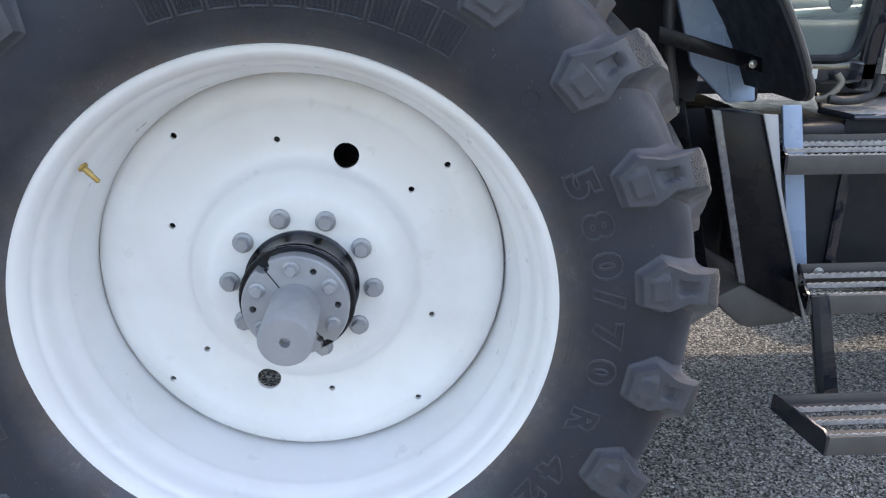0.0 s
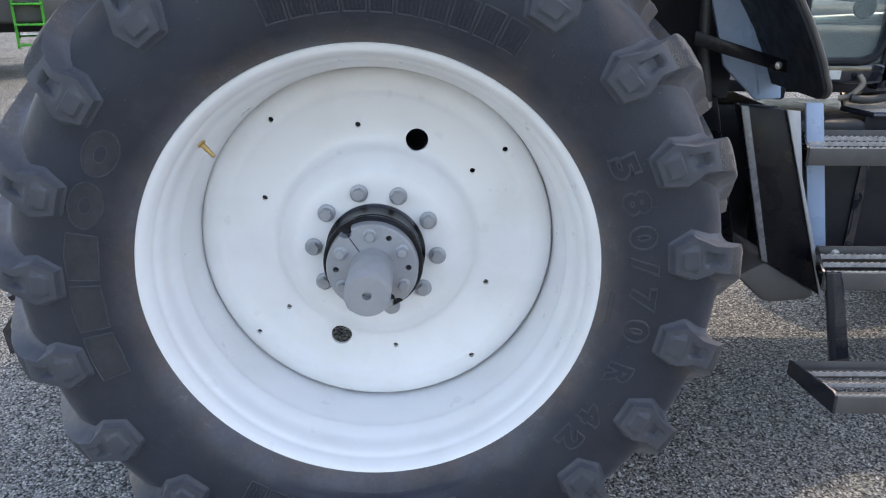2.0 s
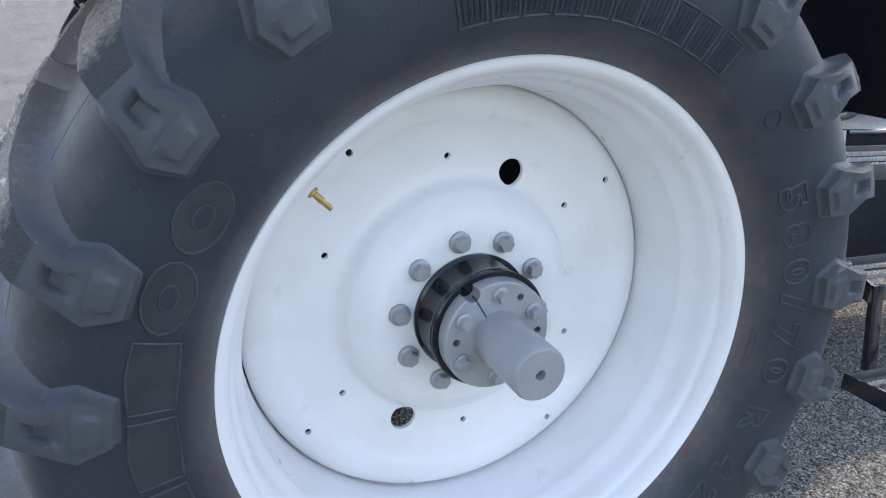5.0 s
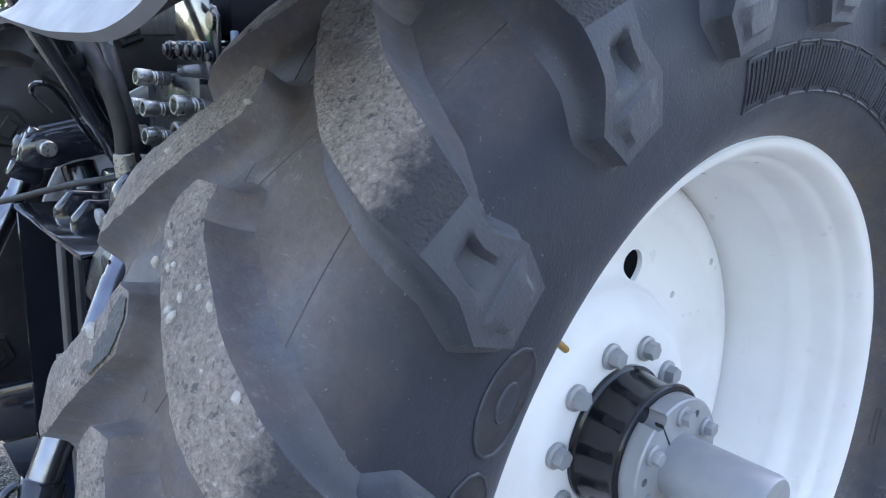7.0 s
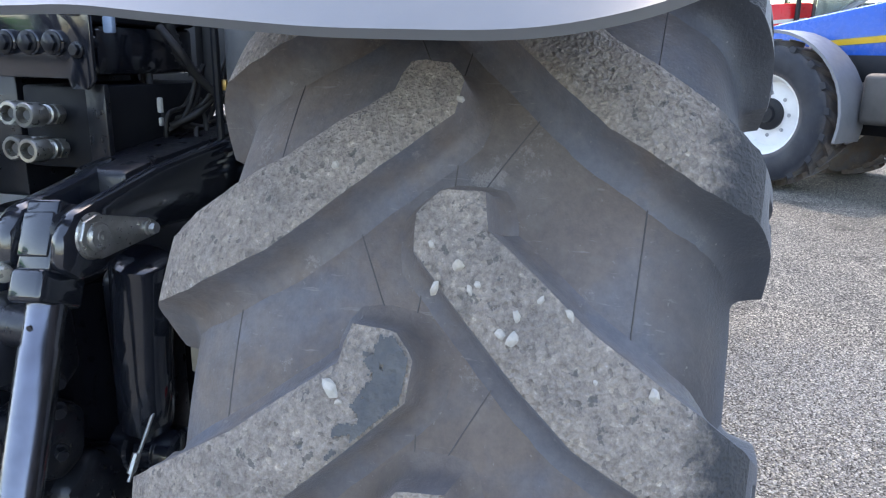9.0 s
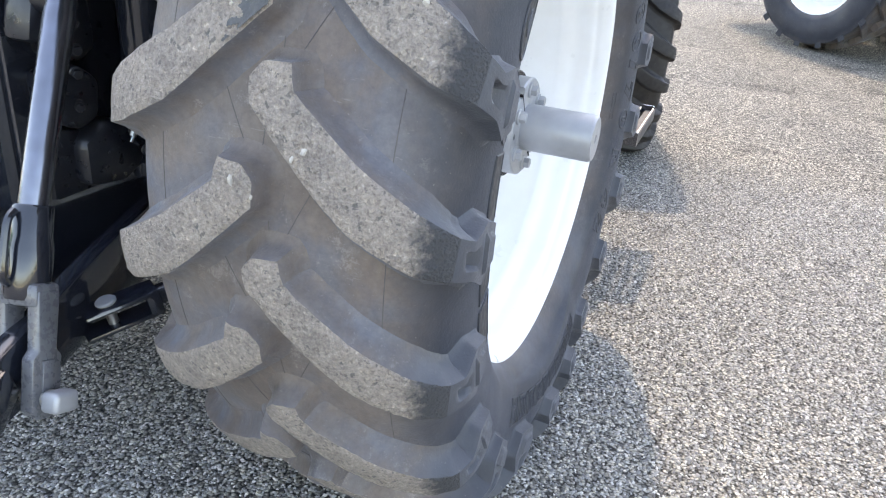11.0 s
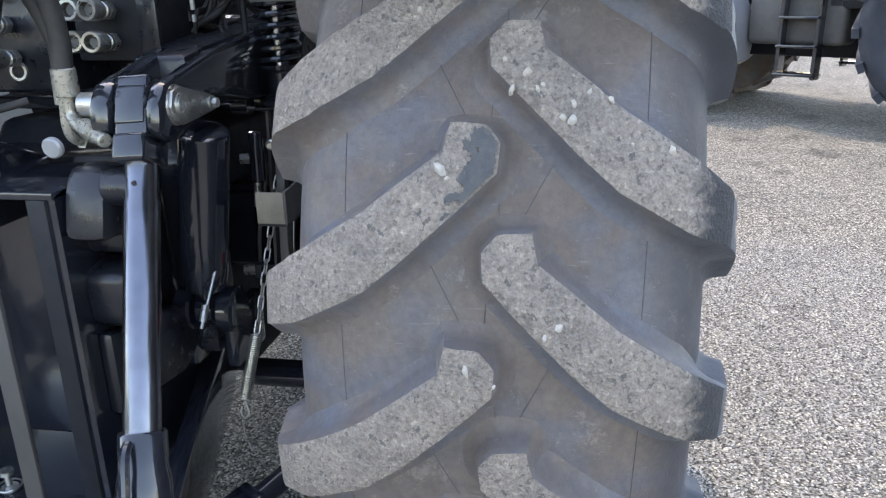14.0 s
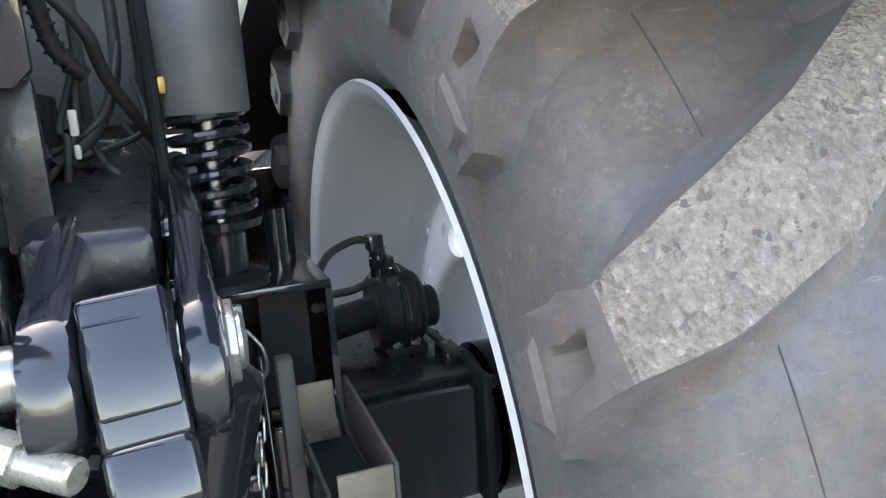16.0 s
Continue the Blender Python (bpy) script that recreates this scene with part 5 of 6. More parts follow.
def coupler(at, along, size=1.0, parent=None):
    """Quick coupler: bright collar with a dark bore, ribbed neck and hexagon."""
    m = axis_matrix(Vector(at) + Vector(along).normalized() * -0.075 * size, at)
    k = size
    c = part("coupler", lathe([(0.0, 0.0), (0.013 * k, 0.0), (0.013 * k, 0.02 * k), (0.0155 * k, 0.022 * k), (0.0155 * k, 0.03 * k), (0.013 * k, 0.032 * k), (0.015 * k, 0.036 * k), (0.013 * k, 0.04 * k), (0.0185 * k, 0.044 * k), (0.019 * k, 0.072 * k), (0.017 * k, 0.075 * k), (0.0125 * k, 0.075 * k), (0.0115 * k, 0.058 * k), (0.0, 0.058 * k)], 22, m), STEEL, parent, "bright steel quick coupler")
    part("hexagon", lathe([(0.0, 0.004 * k), (0.017 * k, 0.004 * k), (0.017 * k, 0.018 * k), (0.0, 0.018 * k)], 6, m), STEEL, c)
    part("plug", lathe([(0.0, 0.059 * k), (0.0085 * k, 0.059 * k), (0.0075 * k, 0.066 * k), (0.0, 0.067 * k)], 14, m), CANGREY, c)
    return c


def valve_block():
    """Stack of black spool valves with two rows of couplers, spool ends above and a bent tab."""
    b = tp("valve_block", box((-0.43, 0.685, 1.275), (-0.12, 0.83, 1.405), 0.006), DULL, "black hydraulic valve block with bright quick couplers")
    part("section", box((-0.42, 0.85, 1.22), (-0.12, 1.16, 1.42), 0.006), CASTING, b)
    part("end_plate", box((-0.438, 0.662, 1.27), (-0.425, 0.70, 1.41), 0.004), CASTING, b)
    for y, z, x in ((0.745, 1.366, -0.515), (0.745, 1.313, -0.515), (0.79, 1.366, -0.50), (0.79, 1.313, -0.50), (0.965, 1.345, -0.50), (0.96, 1.285, -0.50), (1.04, 1.345, -0.50), (1.04, 1.285, -0.5), (0.965, 1.257, -0.425), (1.0, 1.41, -0.5)):
        coupler((x, y, z), (-1, -0.06, 0.05), 1.0, b)
    for y in (0.72, 0.765, 0.81, 0.88):
        part("spool_end", rod((-0.47, y, 1.47), (-0.3, y, 1.47), 0.019, seg=18, bevel=0.003), BLACK, b)
        part("spool_bolt", bolt((-0.47, y, 1.47), (-1, 0, 0), 0.013, 0.01, True), CASTING, b)
    part("spool_body", box((-0.40, 0.70, 1.42), (-0.15, 0.92, 1.5), 0.01), BLACK, b)
    part("spool_body", box((-0.42, 0.69, 1.5), (-0.15, 1.2, 1.58), 0.01), DULL, b)
    part("spool_plate", prism([(0.657, 1.415), (0.672, 1.402), (0.70, 1.402), (0.706, 1.418), (0.86, 1.418), (0.86, 1.60), (0.70, 1.60), (0.69, 1.555), (0.672, 1.552), (0.657, 1.535)], -0.462, -0.454, 0, 0.002), BLACK, b, "glossy black valve end plate")
    part("tab_eye", rod((-0.468, 0.68, 1.525), (-0.455, 0.68, 1.525), 0.017, seg=20), BLACK, b)
    part("tab_bolt", bolt((-0.463, 0.682, 1.46), (-1, 0, 0), 0.009, 0.01), CASTING, b)
    part("lever", box((-0.60, 0.835, 1.42), (-0.592, 0.865, 1.62), 0.003), SILVER, b, "flat grey lever")
    part("pale_plug", box((-0.44, 0.635, 1.485), (-0.43, 0.653, 1.51), 0.003), PANEL, b)
    part("pale_plug", box((-0.33, 0.645, 1.36), (-0.322, 0.653, 1.385), 0.002), PALE, b)
    part("pale_plug", box((-0.33, 0.646, 1.338), (-0.322, 0.652, 1.352), 0.002), PALE, b)
    part("cap", rod((-0.30, 0.565, 1.18), (-0.30, 0.60, 1.18), 0.02, seg=16), BLACK, b)
    part("pipe", tube([(-0.42, 0.715, 1.27), (-0.42, 0.715, 1.2), (-0.38, 0.72, 1.12)], 0.009), BLACK, b)
    part("pipe", tube([(-0.42, 0.735, 1.27), (-0.42, 0.735, 1.2), (-0.37, 0.74, 1.12)], 0.009), BLACK, b)
    part("blue_tag", box((-0.28, 0.60, 1.305), (-0.24, 0.625, 1.31), 0.001), BLUELABEL, b)


valve_block()


def top_link():
    """Stowed top link: thick black tube leaning up under the mudguard, in black ears."""
    a, b = Vector((-0.52, 1.0, 1.215)), Vector((-0.82, 0.60, 1.60))
    t = tp("top_link", rod(a, b, 0.03, seg=24, bevel=0.004), BLACK, "black top link tube, stowed upright")
    part("collar", rod(a + (a - b) * 0.0, a + (b - a).normalized() * 0.02, 0.022, seg=18), BRASS, t)
    part("end_block", box((-0.575, 0.965, 1.11), (-0.50, 1.045, 1.21), 0.014), BLACK, t)
    part("handle", tube([(-0.565, 0.98, 1.24), (-0.62, 0.93, 1.29), (-0.70, 0.83, 1.385), (-0.735, 0.81, 1.40), (-0.74, 0.83, 1.385), (-0.70, 0.88, 1.345)], 0.005, 8), BLACK, t)
    for y in (0.93, 1.06):
        part("ear", prism([(-0.66, 1.0), (-0.665, 1.12), (-0.63, 1.16), (-0.55, 1.15), (-0.40, 1.09), (-0.40, 1.0)], y, y + 0.03, 1, 0.008), BLACK, t)
    part("cross_pin", rod((-0.6, 0.91, 1.1), (-0.6, 1.11, 1.1), 0.014, seg=16), STEEL, t)


top_link()


def hoses():
    """Pair of rubber hoses with crimped ferrules and pale elbows, and the wiring behind."""
    h = tp("hydraulic_hose", tube([(-0.615, 0.735, 1.27), (-0.62, 0.728, 1.33), (-0.64, 0.735, 1.41), (-0.66, 0.80, 1.49), (-0.66, 0.90, 1.56), (-0.6, 1.0, 1.60)], 0.0155, 14), HOSE, "thick black rubber hydraulic hose")
    part("ferrule", rod((-0.613, 0.735, 1.235), (-0.616, 0.734, 1.28), 0.019, seg=18, bevel=0.002), UNION, h, "pale crimped ferrule")
    part("elbow", tube([(-0.613, 0.735, 1.24), (-0.612, 0.735, 1.205), (-0.625, 0.715, 1.19), (-0.64, 0.69, 1.183)], 0.011, 12), UNION, h)
    part("union", rod((-0.63, 0.705, 1.19), (-0.655, 0.67, 1.182), 0.0155, seg=6), UNION, h)
    part("union", rod((-0.654, 0.672, 1.182), (-0.676, 0.64, 1.175), 0.0115, seg=16, bevel=0.002), UNION, h)
    part("elbow", tube([(-0.61, 0.742, 1.24), (-0.608, 0.748, 1.19), (-0.60, 0.745, 1.165), (-0.57, 0.735, 1.155)], 0.010, 12), UNION, h)
    part("union", rod((-0.59, 0.741, 1.16), (-0.545, 0.728, 1.152), 0.015, seg=6), STEEL, h)
    h2 = tp("hydraulic_hose", tube([(-0.595, 0.755, 1.25), (-0.59, 0.76, 1.32), (-0.6, 0.79, 1.40), (-0.6, 0.86, 1.48), (-0.62, 0.93, 1.53)], 0.013, 14), HOSE, "black rubber hydraulic hose")
    part("ferrule", rod((-0.595, 0.755, 1.22), (-0.594, 0.755, 1.26), 0.016, seg=16), UNION, h2)
    lever = tp("cable", tube([(-0.8, 1.3, 1.1), (-0.75, 1.1, 1.14), (-0.66, 0.95, 1.19), (-0.56, 0.85, 1.22)], 0.007, 10), HOSE, "thin black cable")
    runs = [
        [(-0.3, 0.66, 1.5), (-0.29, 0.63, 1.46), (-0.26, 0.62, 1.42), (-0.22, 0.6, 1.38), (-0.15, 0.58, 1.34)],
        [(-0.20, 0.80, 1.42), (-0.22, 0.76, 1.36), (-0.2, 0.70, 1.33), (-0.15, 0.64, 1.31), (-0.1, 0.6, 1.29)],
        [(-0.15, 0.62, 1.60), (-0.16, 0.61, 1.5), (-0.18, 0.615, 1.42), (-0.22, 0.64, 1.36), (-0.26, 0.68, 1.33)],
        [(-0.25, 0.74, 1.44), (-0.26, 0.72, 1.38), (-0.24, 0.69, 1.34), (-0.2, 0.66, 1.32)],
        [(-0.26, 0.72, 1.45), (-0.28, 0.70, 1.39), (-0.27, 0.685, 1.34)],
        [(-0.3, 0.56, 1.12), (-0.3, 0.545, 1.06), (-0.31, 0.55, 1.0), (-0.33, 0.56, 0.92), (-0.33, 0.565, 0.84)],
        [(-0.2, 0.42, 1.15), (-0.16, 0.47, 1.17), (-0.12, 0.55, 1.2), (-0.1, 0.6, 1.24)],
    ]
    rng = random.Random(21)
    for k in range(9):
        y0, z0 = rng.uniform(0.58, 0.74), rng.uniform(1.36, 1.5)
        y1, z1 = rng.uniform(0.60, 0.80), rng.uniform(1.24, 1.36)
        x0, x1 = rng.uniform(-0.22, -0.06), rng.uniform(-0.30, -0.12)
        runs.append([(x0, y0, z0), (x0 - 0.03, y0 + rng.uniform(-0.03, 0.03), z0 - 0.07), ((x0 + x1) / 2 - 0.05, (y0 + y1) / 2, (z0 + z1) / 2 - rng.uniform(0.0, 0.06)), (x1, y1, z1)])
    for k, pts in enumerate(runs):
        tp("cable", tube(pts, 0.007 if k < 5 else 0.0042, 10), HOSE, "black wiring hose")
    spine = [Vector((-0.26, 0.69, 1.56)), Vector((-0.25, 0.675, 1.50)), Vector((-0.24, 0.665, 1.45)), Vector((-0.23, 0.64, 1.42))]
    conduit = tp("conduit", tube(spine, 0.009, 10), HOSE, "corrugated black wiring conduit")
    run = smooth_path(spine, 8)
    for p, q in zip(run[2::2], run[3::2]):
        part("ridge", rod(p, p + (q - p) * 0.45, 0.0118, seg=12), HOSE, conduit)
    joint = tp("pipe_joint", rod((-0.325, 0.585, 1.075), (-0.325, 0.545, 1.078), 0.011, seg=6), STEEL, "bright steel pipe union")
    part("sleeve", rod((-0.327, 0.55, 1.13), (-0.327, 0.552, 1.03), 0.015, seg=14, bevel=0.003), BLACK, joint)
    part("nipple", rod((-0.33, 0.553, 1.03), (-0.333, 0.556, 0.98), 0.007, seg=10), STEEL, joint)
    low = tp("pipe_joint", rod((-0.36, 0.585, 0.852), (-0.36, 0.55, 0.854), 0.011, seg=6), STEEL, "bright steel pipe union")
    part("sleeve", box((-0.372, 0.545, 0.838), (-0.345, 0.56, 0.868), 0.003), DULL, low)


hoses()

# rear wall of the cab and what stands behind the linkage
wall = tp("cab_rear_panel", box((0.22, 0.45, 1.34), (0.24, 1.6, 2.75), 0.004), DARKGREY, "dark grey cab rear panel")
for y in (0.60, 0.69, 0.80, 0.93):
    part("panel", box((0.19, y, 1.36), (0.222, y + 0.075, 1.62), 0.008), DARKGREY, wall)
part("cross_rail", box((0.14, 0.50, 1.60), (0.2, 1.5, 1.64), 0.006), BLACK, wall)
part("shelf", box((-0.1, 0.60, 1.14), (0.24, 1.4, 1.17), 0.004), BLACK, wall)
tp("pump_body", rod((-0.15, 0.67, 1.28), (0.15, 0.67, 1.28), 0.06, seg=24, bevel=0.01), DULL, "dull black hydraulic pump")
tp("hydraulic_pipe", tube([(-0.2, 0.92, 1.2), (-0.24, 0.85, 1.19), (-0.27, 0.76, 1.20), (-0.2, 0.70, 1.23)], 0.02, 12), BLACK, "black hydraulic pipe")

# ---- cab side: steps, panels, door ----
def serrated(x0, x1, y, z, deep, high):
    """A tread strip along x with a toothed upper edge."""
    bm = bmesh.new()
    n = int((x1 - x0) / 0.009)
    top = []
    for k in range(n + 1):
        x = x0 + (x1 - x0) * k / n
        top.append((x, z + (0.0045 if k % 2 else 0.0)))
    out = [(x0, z - high)] + top + [(x1, z - high)]
    add_prism(bm, out, y, y + deep, 1)
    return bm


EDGE = mottled("worn_tooth_edge", (0.6, 0.6, 0.6), (0.35, 0.35, 0.35), 0.35, 60.0, 200.0, metal=0.5, relief=0.0)


def step(x0, x1, yf, yb, zf, zb, slant, name_label):
    """Tray with a sloped cheek at each end, a back plate, three toothed strips and a deep front lip. slant: how far the cheek's back end stands off."""
    def cheek(x, thick):
        bm = bmesh.new()
        rim = [(x, yf, zf - 0.056), (x - 0.002, yf, zf - 0.004), (x - 0.004, yf + 0.012, zf + 0.004), (x - slant, yb, zb + 0.002), (x - slant, yb, zb - 0.04)]
        A = [bm.verts.new(p) for p in rim]
        B = [bm.verts.new((p[0] + thick, p[1], p[2])) for p in rim]
        bm.faces.new(A)
        bm.faces.new(B[::-1])
        for i in range(5):
            bm.faces.new((A[i], B[i], B[(i + 1) % 5], A[(i + 1) % 5]))
        return bm
    s = tp("step", cheek(x0, 0.006), BLACK, name_label)
    part("front_lip", box((x0 + 0.006, yf, zf - 0.056), (x1, yf + 0.005, zf - 0.008), 0.001), DARKGREY, s)
    part("back_plate", box((x0 + 0.006 - slant, yb - 0.006, zb - 0.05), (x1, yb, zb), 0.001), DARKGREY, s)
    for k in range(3):
        f = 0.04 + 0.33 * k
        y, z, left = yf + (yb - yf) * f, zf - 0.008 + (zb - zf) * f, x0 + 0.006 - slant * f
        part("tread_strip", serrated(left, x1, y, z, 0.0035, 0.010), EDGE, s, "toothed steel tread strip")
        part("tread_web", box((left, y + 0.0035, z - 0.013), (x1, y + 0.034, z - 0.0095)), DARKGREY, s)
    part("end_plate", cheek(x1, 0.006), BLACK, s)
    return s


step(1.172, 1.64, -0.238, -0.082, 0.546, 0.556, 0.052, "black steel step with toothed treads, lowest of the ladder")
step(1.186, 1.66, -0.048, 0.125, 0.806, 0.812, -0.06, "black steel step with toothed treads")
step(1.193, 1.70, 0.165, 0.325, 1.092, 1.105, -0.055, "black steel step with toothed treads, top of the ladder")
ladder = tp("ladder_bar", prism([(1.253, 0.53), (1.307, 0.53), (1.235, 0.80), (1.19, 0.80)], -0.05, -0.037, 1, 0.001), BLACK, "flat black ladder bar")
part("side_face", prism([(1.253, 0.53), (1.270, 0.53), (1.208, 0.80), (1.19, 0.80)], -0.053, -0.0505, 1, 0.0005), DULL, ladder)
part("hole", rod((1.281, -0.0515, 0.585), (1.281, -0.0495, 0.585), 0.0075, seg=16), DULL, ladder)
tp("ladder_bar", prism([(1.60, 0.53), (1.65, 0.53), (1.59, 0.80), (1.545, 0.80)], -0.05, -0.037, 1, 0.001), BLACK)
tp("ladder_bar", prism([(1.285, 0.73), (1.34, 0.73), (1.245, 1.2), (1.195, 1.2)], 0.225, 0.235, 1, 0.002), PANEL, "blue-grey ladder upright")
for x, z in ((1.30, 0.79), (1.55, 0.79)):
    bolted = tp("ladder_bolt", bolt((x, 0.118, z), (0, -1, 0), 0.010, 0.010), STEEL, "bright ladder bolt")

SHEET = dim(mottled("black_sheet_metal", (0.004, 0.0045, 0.007), (0.007, 0.0075, 0.01), 0.3, 6.0, 120.0, relief=0.0002), 0.2)
side = tp("side_box", prism([(0.960, 1.214), (1.082, 1.204), (1.272, 0.668), (1.098, 0.772)], 0.095, 0.15, 1, 0.004), SHEET, "glossy black sheet-metal box beside the steps")
# paler strips: the reflection along the black box's folds is put into their colour
part("edge_strip", prism([(0.955, 1.216), (0.977, 1.215), (1.098, 0.775), (1.079, 0.778)], 0.086, 0.0945, 1, 0.003), SKYGREY, side, "grey reflecting folded edge")
part("front_edge", prism([(1.080, 1.204), (1.116, 1.201), (1.152, 1.025), (1.279, 0.660), (1.268, 0.662)], 0.088, 0.0945, 1, 0.0015), SILVER, side, "pale reflecting panel edge")
part("foot", prism([(1.098, 0.772), (1.25, 0.683), (1.257, 0.664), (1.235, 0.653), (1.13, 0.642), (1.105, 0.652), (1.02, 0.728)], 0.10, 0.41, 1, 0.012), DARKGREY, side, "dark grey rounded plastic foot")
part("inner_face", prism([(0.80, 1.22), (0.955, 1.215), (1.09, 0.68), (1.0, 0.62), (0.90, 0.70)], 0.25, 0.42, 1, 0.01), SHEET, side)
tank = tp("fuel_tank", box((1.26, 0.36, 0.62), (2.05, 0.66, 1.10), 0.06, 4), DULL, "black moulded plastic fuel tank")
part("strap", box((1.46, 0.35, 0.70), (1.49, 0.362, 1.10), 0.002), BLACK, tank)
part("strap_bolt", rod((1.475, 0.345, 0.66), (1.475, 0.345, 0.70), 0.006, seg=10), STEEL, tank)
part("strap_nut", rod((1.475, 0.345, 0.70), (1.475, 0.345, 0.735), 0.014, seg=6), BLACK, tank)
part("shoulder", box((1.20, 0.34, 1.06), (1.45, 0.56, 1.13), 0.02, 3), DULL, tank)
plate = [(1.435, 0.455), (1.47, 0.36), (2.0, 0.34), (2.0, 0.76), (1.58, 0.76)]
floor = tp("platform", prism(plate, 1.138, 1.15, 2, 0.001), CHECKER, "worn bare metal platform plate")
part("edge", tube([(1.585, 0.77, 1.146), (1.428, 0.455, 1.146), (1.465, 0.352, 1.144), (2.0, 0.332, 1.144)], 0.009, 8, 0), BLACK, floor)
part("skirt", prism([(1.45, 1.06), (1.45, 1.137), (2.0, 1.137), (2.0, 1.06)], 0.36, 0.37), DULL, floor)

panel = tp("side_panel", prism([(0.84, 1.62), (1.05, 1.62), (1.115, 1.215), (1.045, 1.21), (0.945, 1.30)], 0.21, 0.226, 1, 0.003), PANEL, "blue-grey side panel below the cab")
part("crease", prism([(0.945, 1.62), (0.955, 1.62), (1.06, 1.225), (1.05, 1.225)], 0.206, 0.211, 1, 0.001), PANEL, panel)
bar = tp("guard_bracket", prism([(0.80, 1.405), (1.04, 1.335), (1.045, 1.302), (0.80, 1.37)], 0.05, 0.058, 1, 0.002), SHEET, "flat black mudguard bracket")
part("bolt", bolt((1.02, 0.05, 1.322), (0, -1, 0), 0.007, 0.006), STEEL, bar)
tp("drain_hose", tube([(0.84, 0.12, 1.5), (0.85, 0.12, 1.36), (0.87, 0.12, 1.26), (0.875, 0.12, 1.2)], 0.014, 10), HOSE, "black rubber hose with a clamp")
tp("hose_clamp", rod((0.874, 0.12, 1.205), (0.874, 0.12, 1.22), 0.0165, seg=16), STEEL, "bright hose clamp")

# door with a rounded window
door = tp("cab_door", box((1.18, 0.46, 1.17), (1.245, 0.52, 2.6), 0.01), BLACK, "black cab door frame with a large window")
part("sill", box((1.18, 0.455, 1.22), (1.64, 0.515, 1.285), 0.012, 3), BLACK, door)
part("seal", tube([(1.26, 0.452, 2.5), (1.26, 0.452, 1.5), (1.265, 0.452, 1.33), (1.30, 0.452, 1.292), (1.4, 0.452, 1.29), (1.46, 0.452, 1.292), (1.505, 0.452, 1.33), (1.52, 0.452, 1.5), (1.56, 0.452, 2.5)], 0.012, 8), DULL, door)
pane = part("pane", box((1.25, 0.468, 1.285), (1.545, 0.474, 2.55)), GLASS, door, "clear tinted door glass")
pane.visible_shadow = False
part("front_post", prism([(1.52, 1.2), (1.575, 1.2), (1.62, 2.6), (1.56, 2.6)], 0.455, 0.52, 1, 0.01), BLACK, door)
part("sticker", box((1.335, 0.452, 1.235), (1.40, 0.4545, 1.262), 0.0005), PALE, door)
lamp_ring = part("window_latch", rod((1.455, 0.5, 1.445), (1.455, 0.49, 1.445), 0.035, seg=24, bevel=0.003), DULL, door)
inside = tp("cab_interior", box((1.25, 0.9, 1.2), (1.95, 1.1, 1.32), 0.02), DARKGREY, "dark grey cab seat base")
part("seat", box((1.3, 0.78, 1.34), (1.75, 1.2, 1.44), 0.04, 3), DARKGREY, inside)
part("console", box((1.3, 0.6, 1.2), (1.8, 0.72, 1.38), 0.03, 3), DARKGREY, inside)
part("rail", rod((1.28, 0.56, 1.40), (1.68, 0.56, 1.425), 0.012, seg=10), STEEL, inside)
tp("cab_floor", box((0.24, 0.62, 1.17), (1.95, 1.55, 1.21), 0.004), DULL, "black cab floor")

# pipes ahead of the door
pipes = [[(1.61, 0.40, 1.6), (1.61, 0.40, 1.44), (1.59, 0.40, 1.38), (1.555, 0.40, 1.34), (1.548, 0.40, 1.26)],
         [(1.655, 0.42, 1.6), (1.66, 0.42, 1.45), (1.61, 0.42, 1.38)],
         [(1.45, 0.44, 1.25), (1.46, 0.43, 1.225), (1.43, 0.43, 1.19), (1.40, 0.44, 1.18)],
         [(1.548, 0.40, 1.25), (1.54, 0.40, 1.205), (1.51, 0.40, 1.188), (1.46, 0.40, 1.182), (1.42, 0.41, 1.185)],
         [(1.69, 0.44, 1.6), (1.685, 0.44, 1.48), (1.64, 0.44, 1.42), (1.63, 0.44, 1.3), (1.66, 0.44, 1.22)],
         [(1.64, 0.43, 1.36), (1.615, 0.43, 1.30), (1.61, 0.43, 1.22)]]
for k, pts in enumerate(pipes):
    pp = tp("pipe", tube(pts, 0.009 if k != 3 else 0.013, 10), (STEEL, STEEL, TAN, HOSE, STEEL, HOSE)[k], ("bright bent hydraulic pipe", "bright bent hydraulic pipe", "tan rubber hose", "black hose with a bronze elbow", "bright bent hydraulic pipe", "black rubber hose")[k])
    part("union", rod(pts[-1], Vector(pts[-1]) + Vector((0, 0, 0.03)), 0.014, seg=6), STEEL, pp) if k > 3 else None
part("union", rod((1.548, 0.40, 1.255), (1.548, 0.40, 1.295), 0.015, seg=6), STEEL, pp)
tp("clamp_block", box((1.575, 0.385, 1.365), (1.645, 0.41, 1.39), 0.002), BLACK, "black pipe clamp")

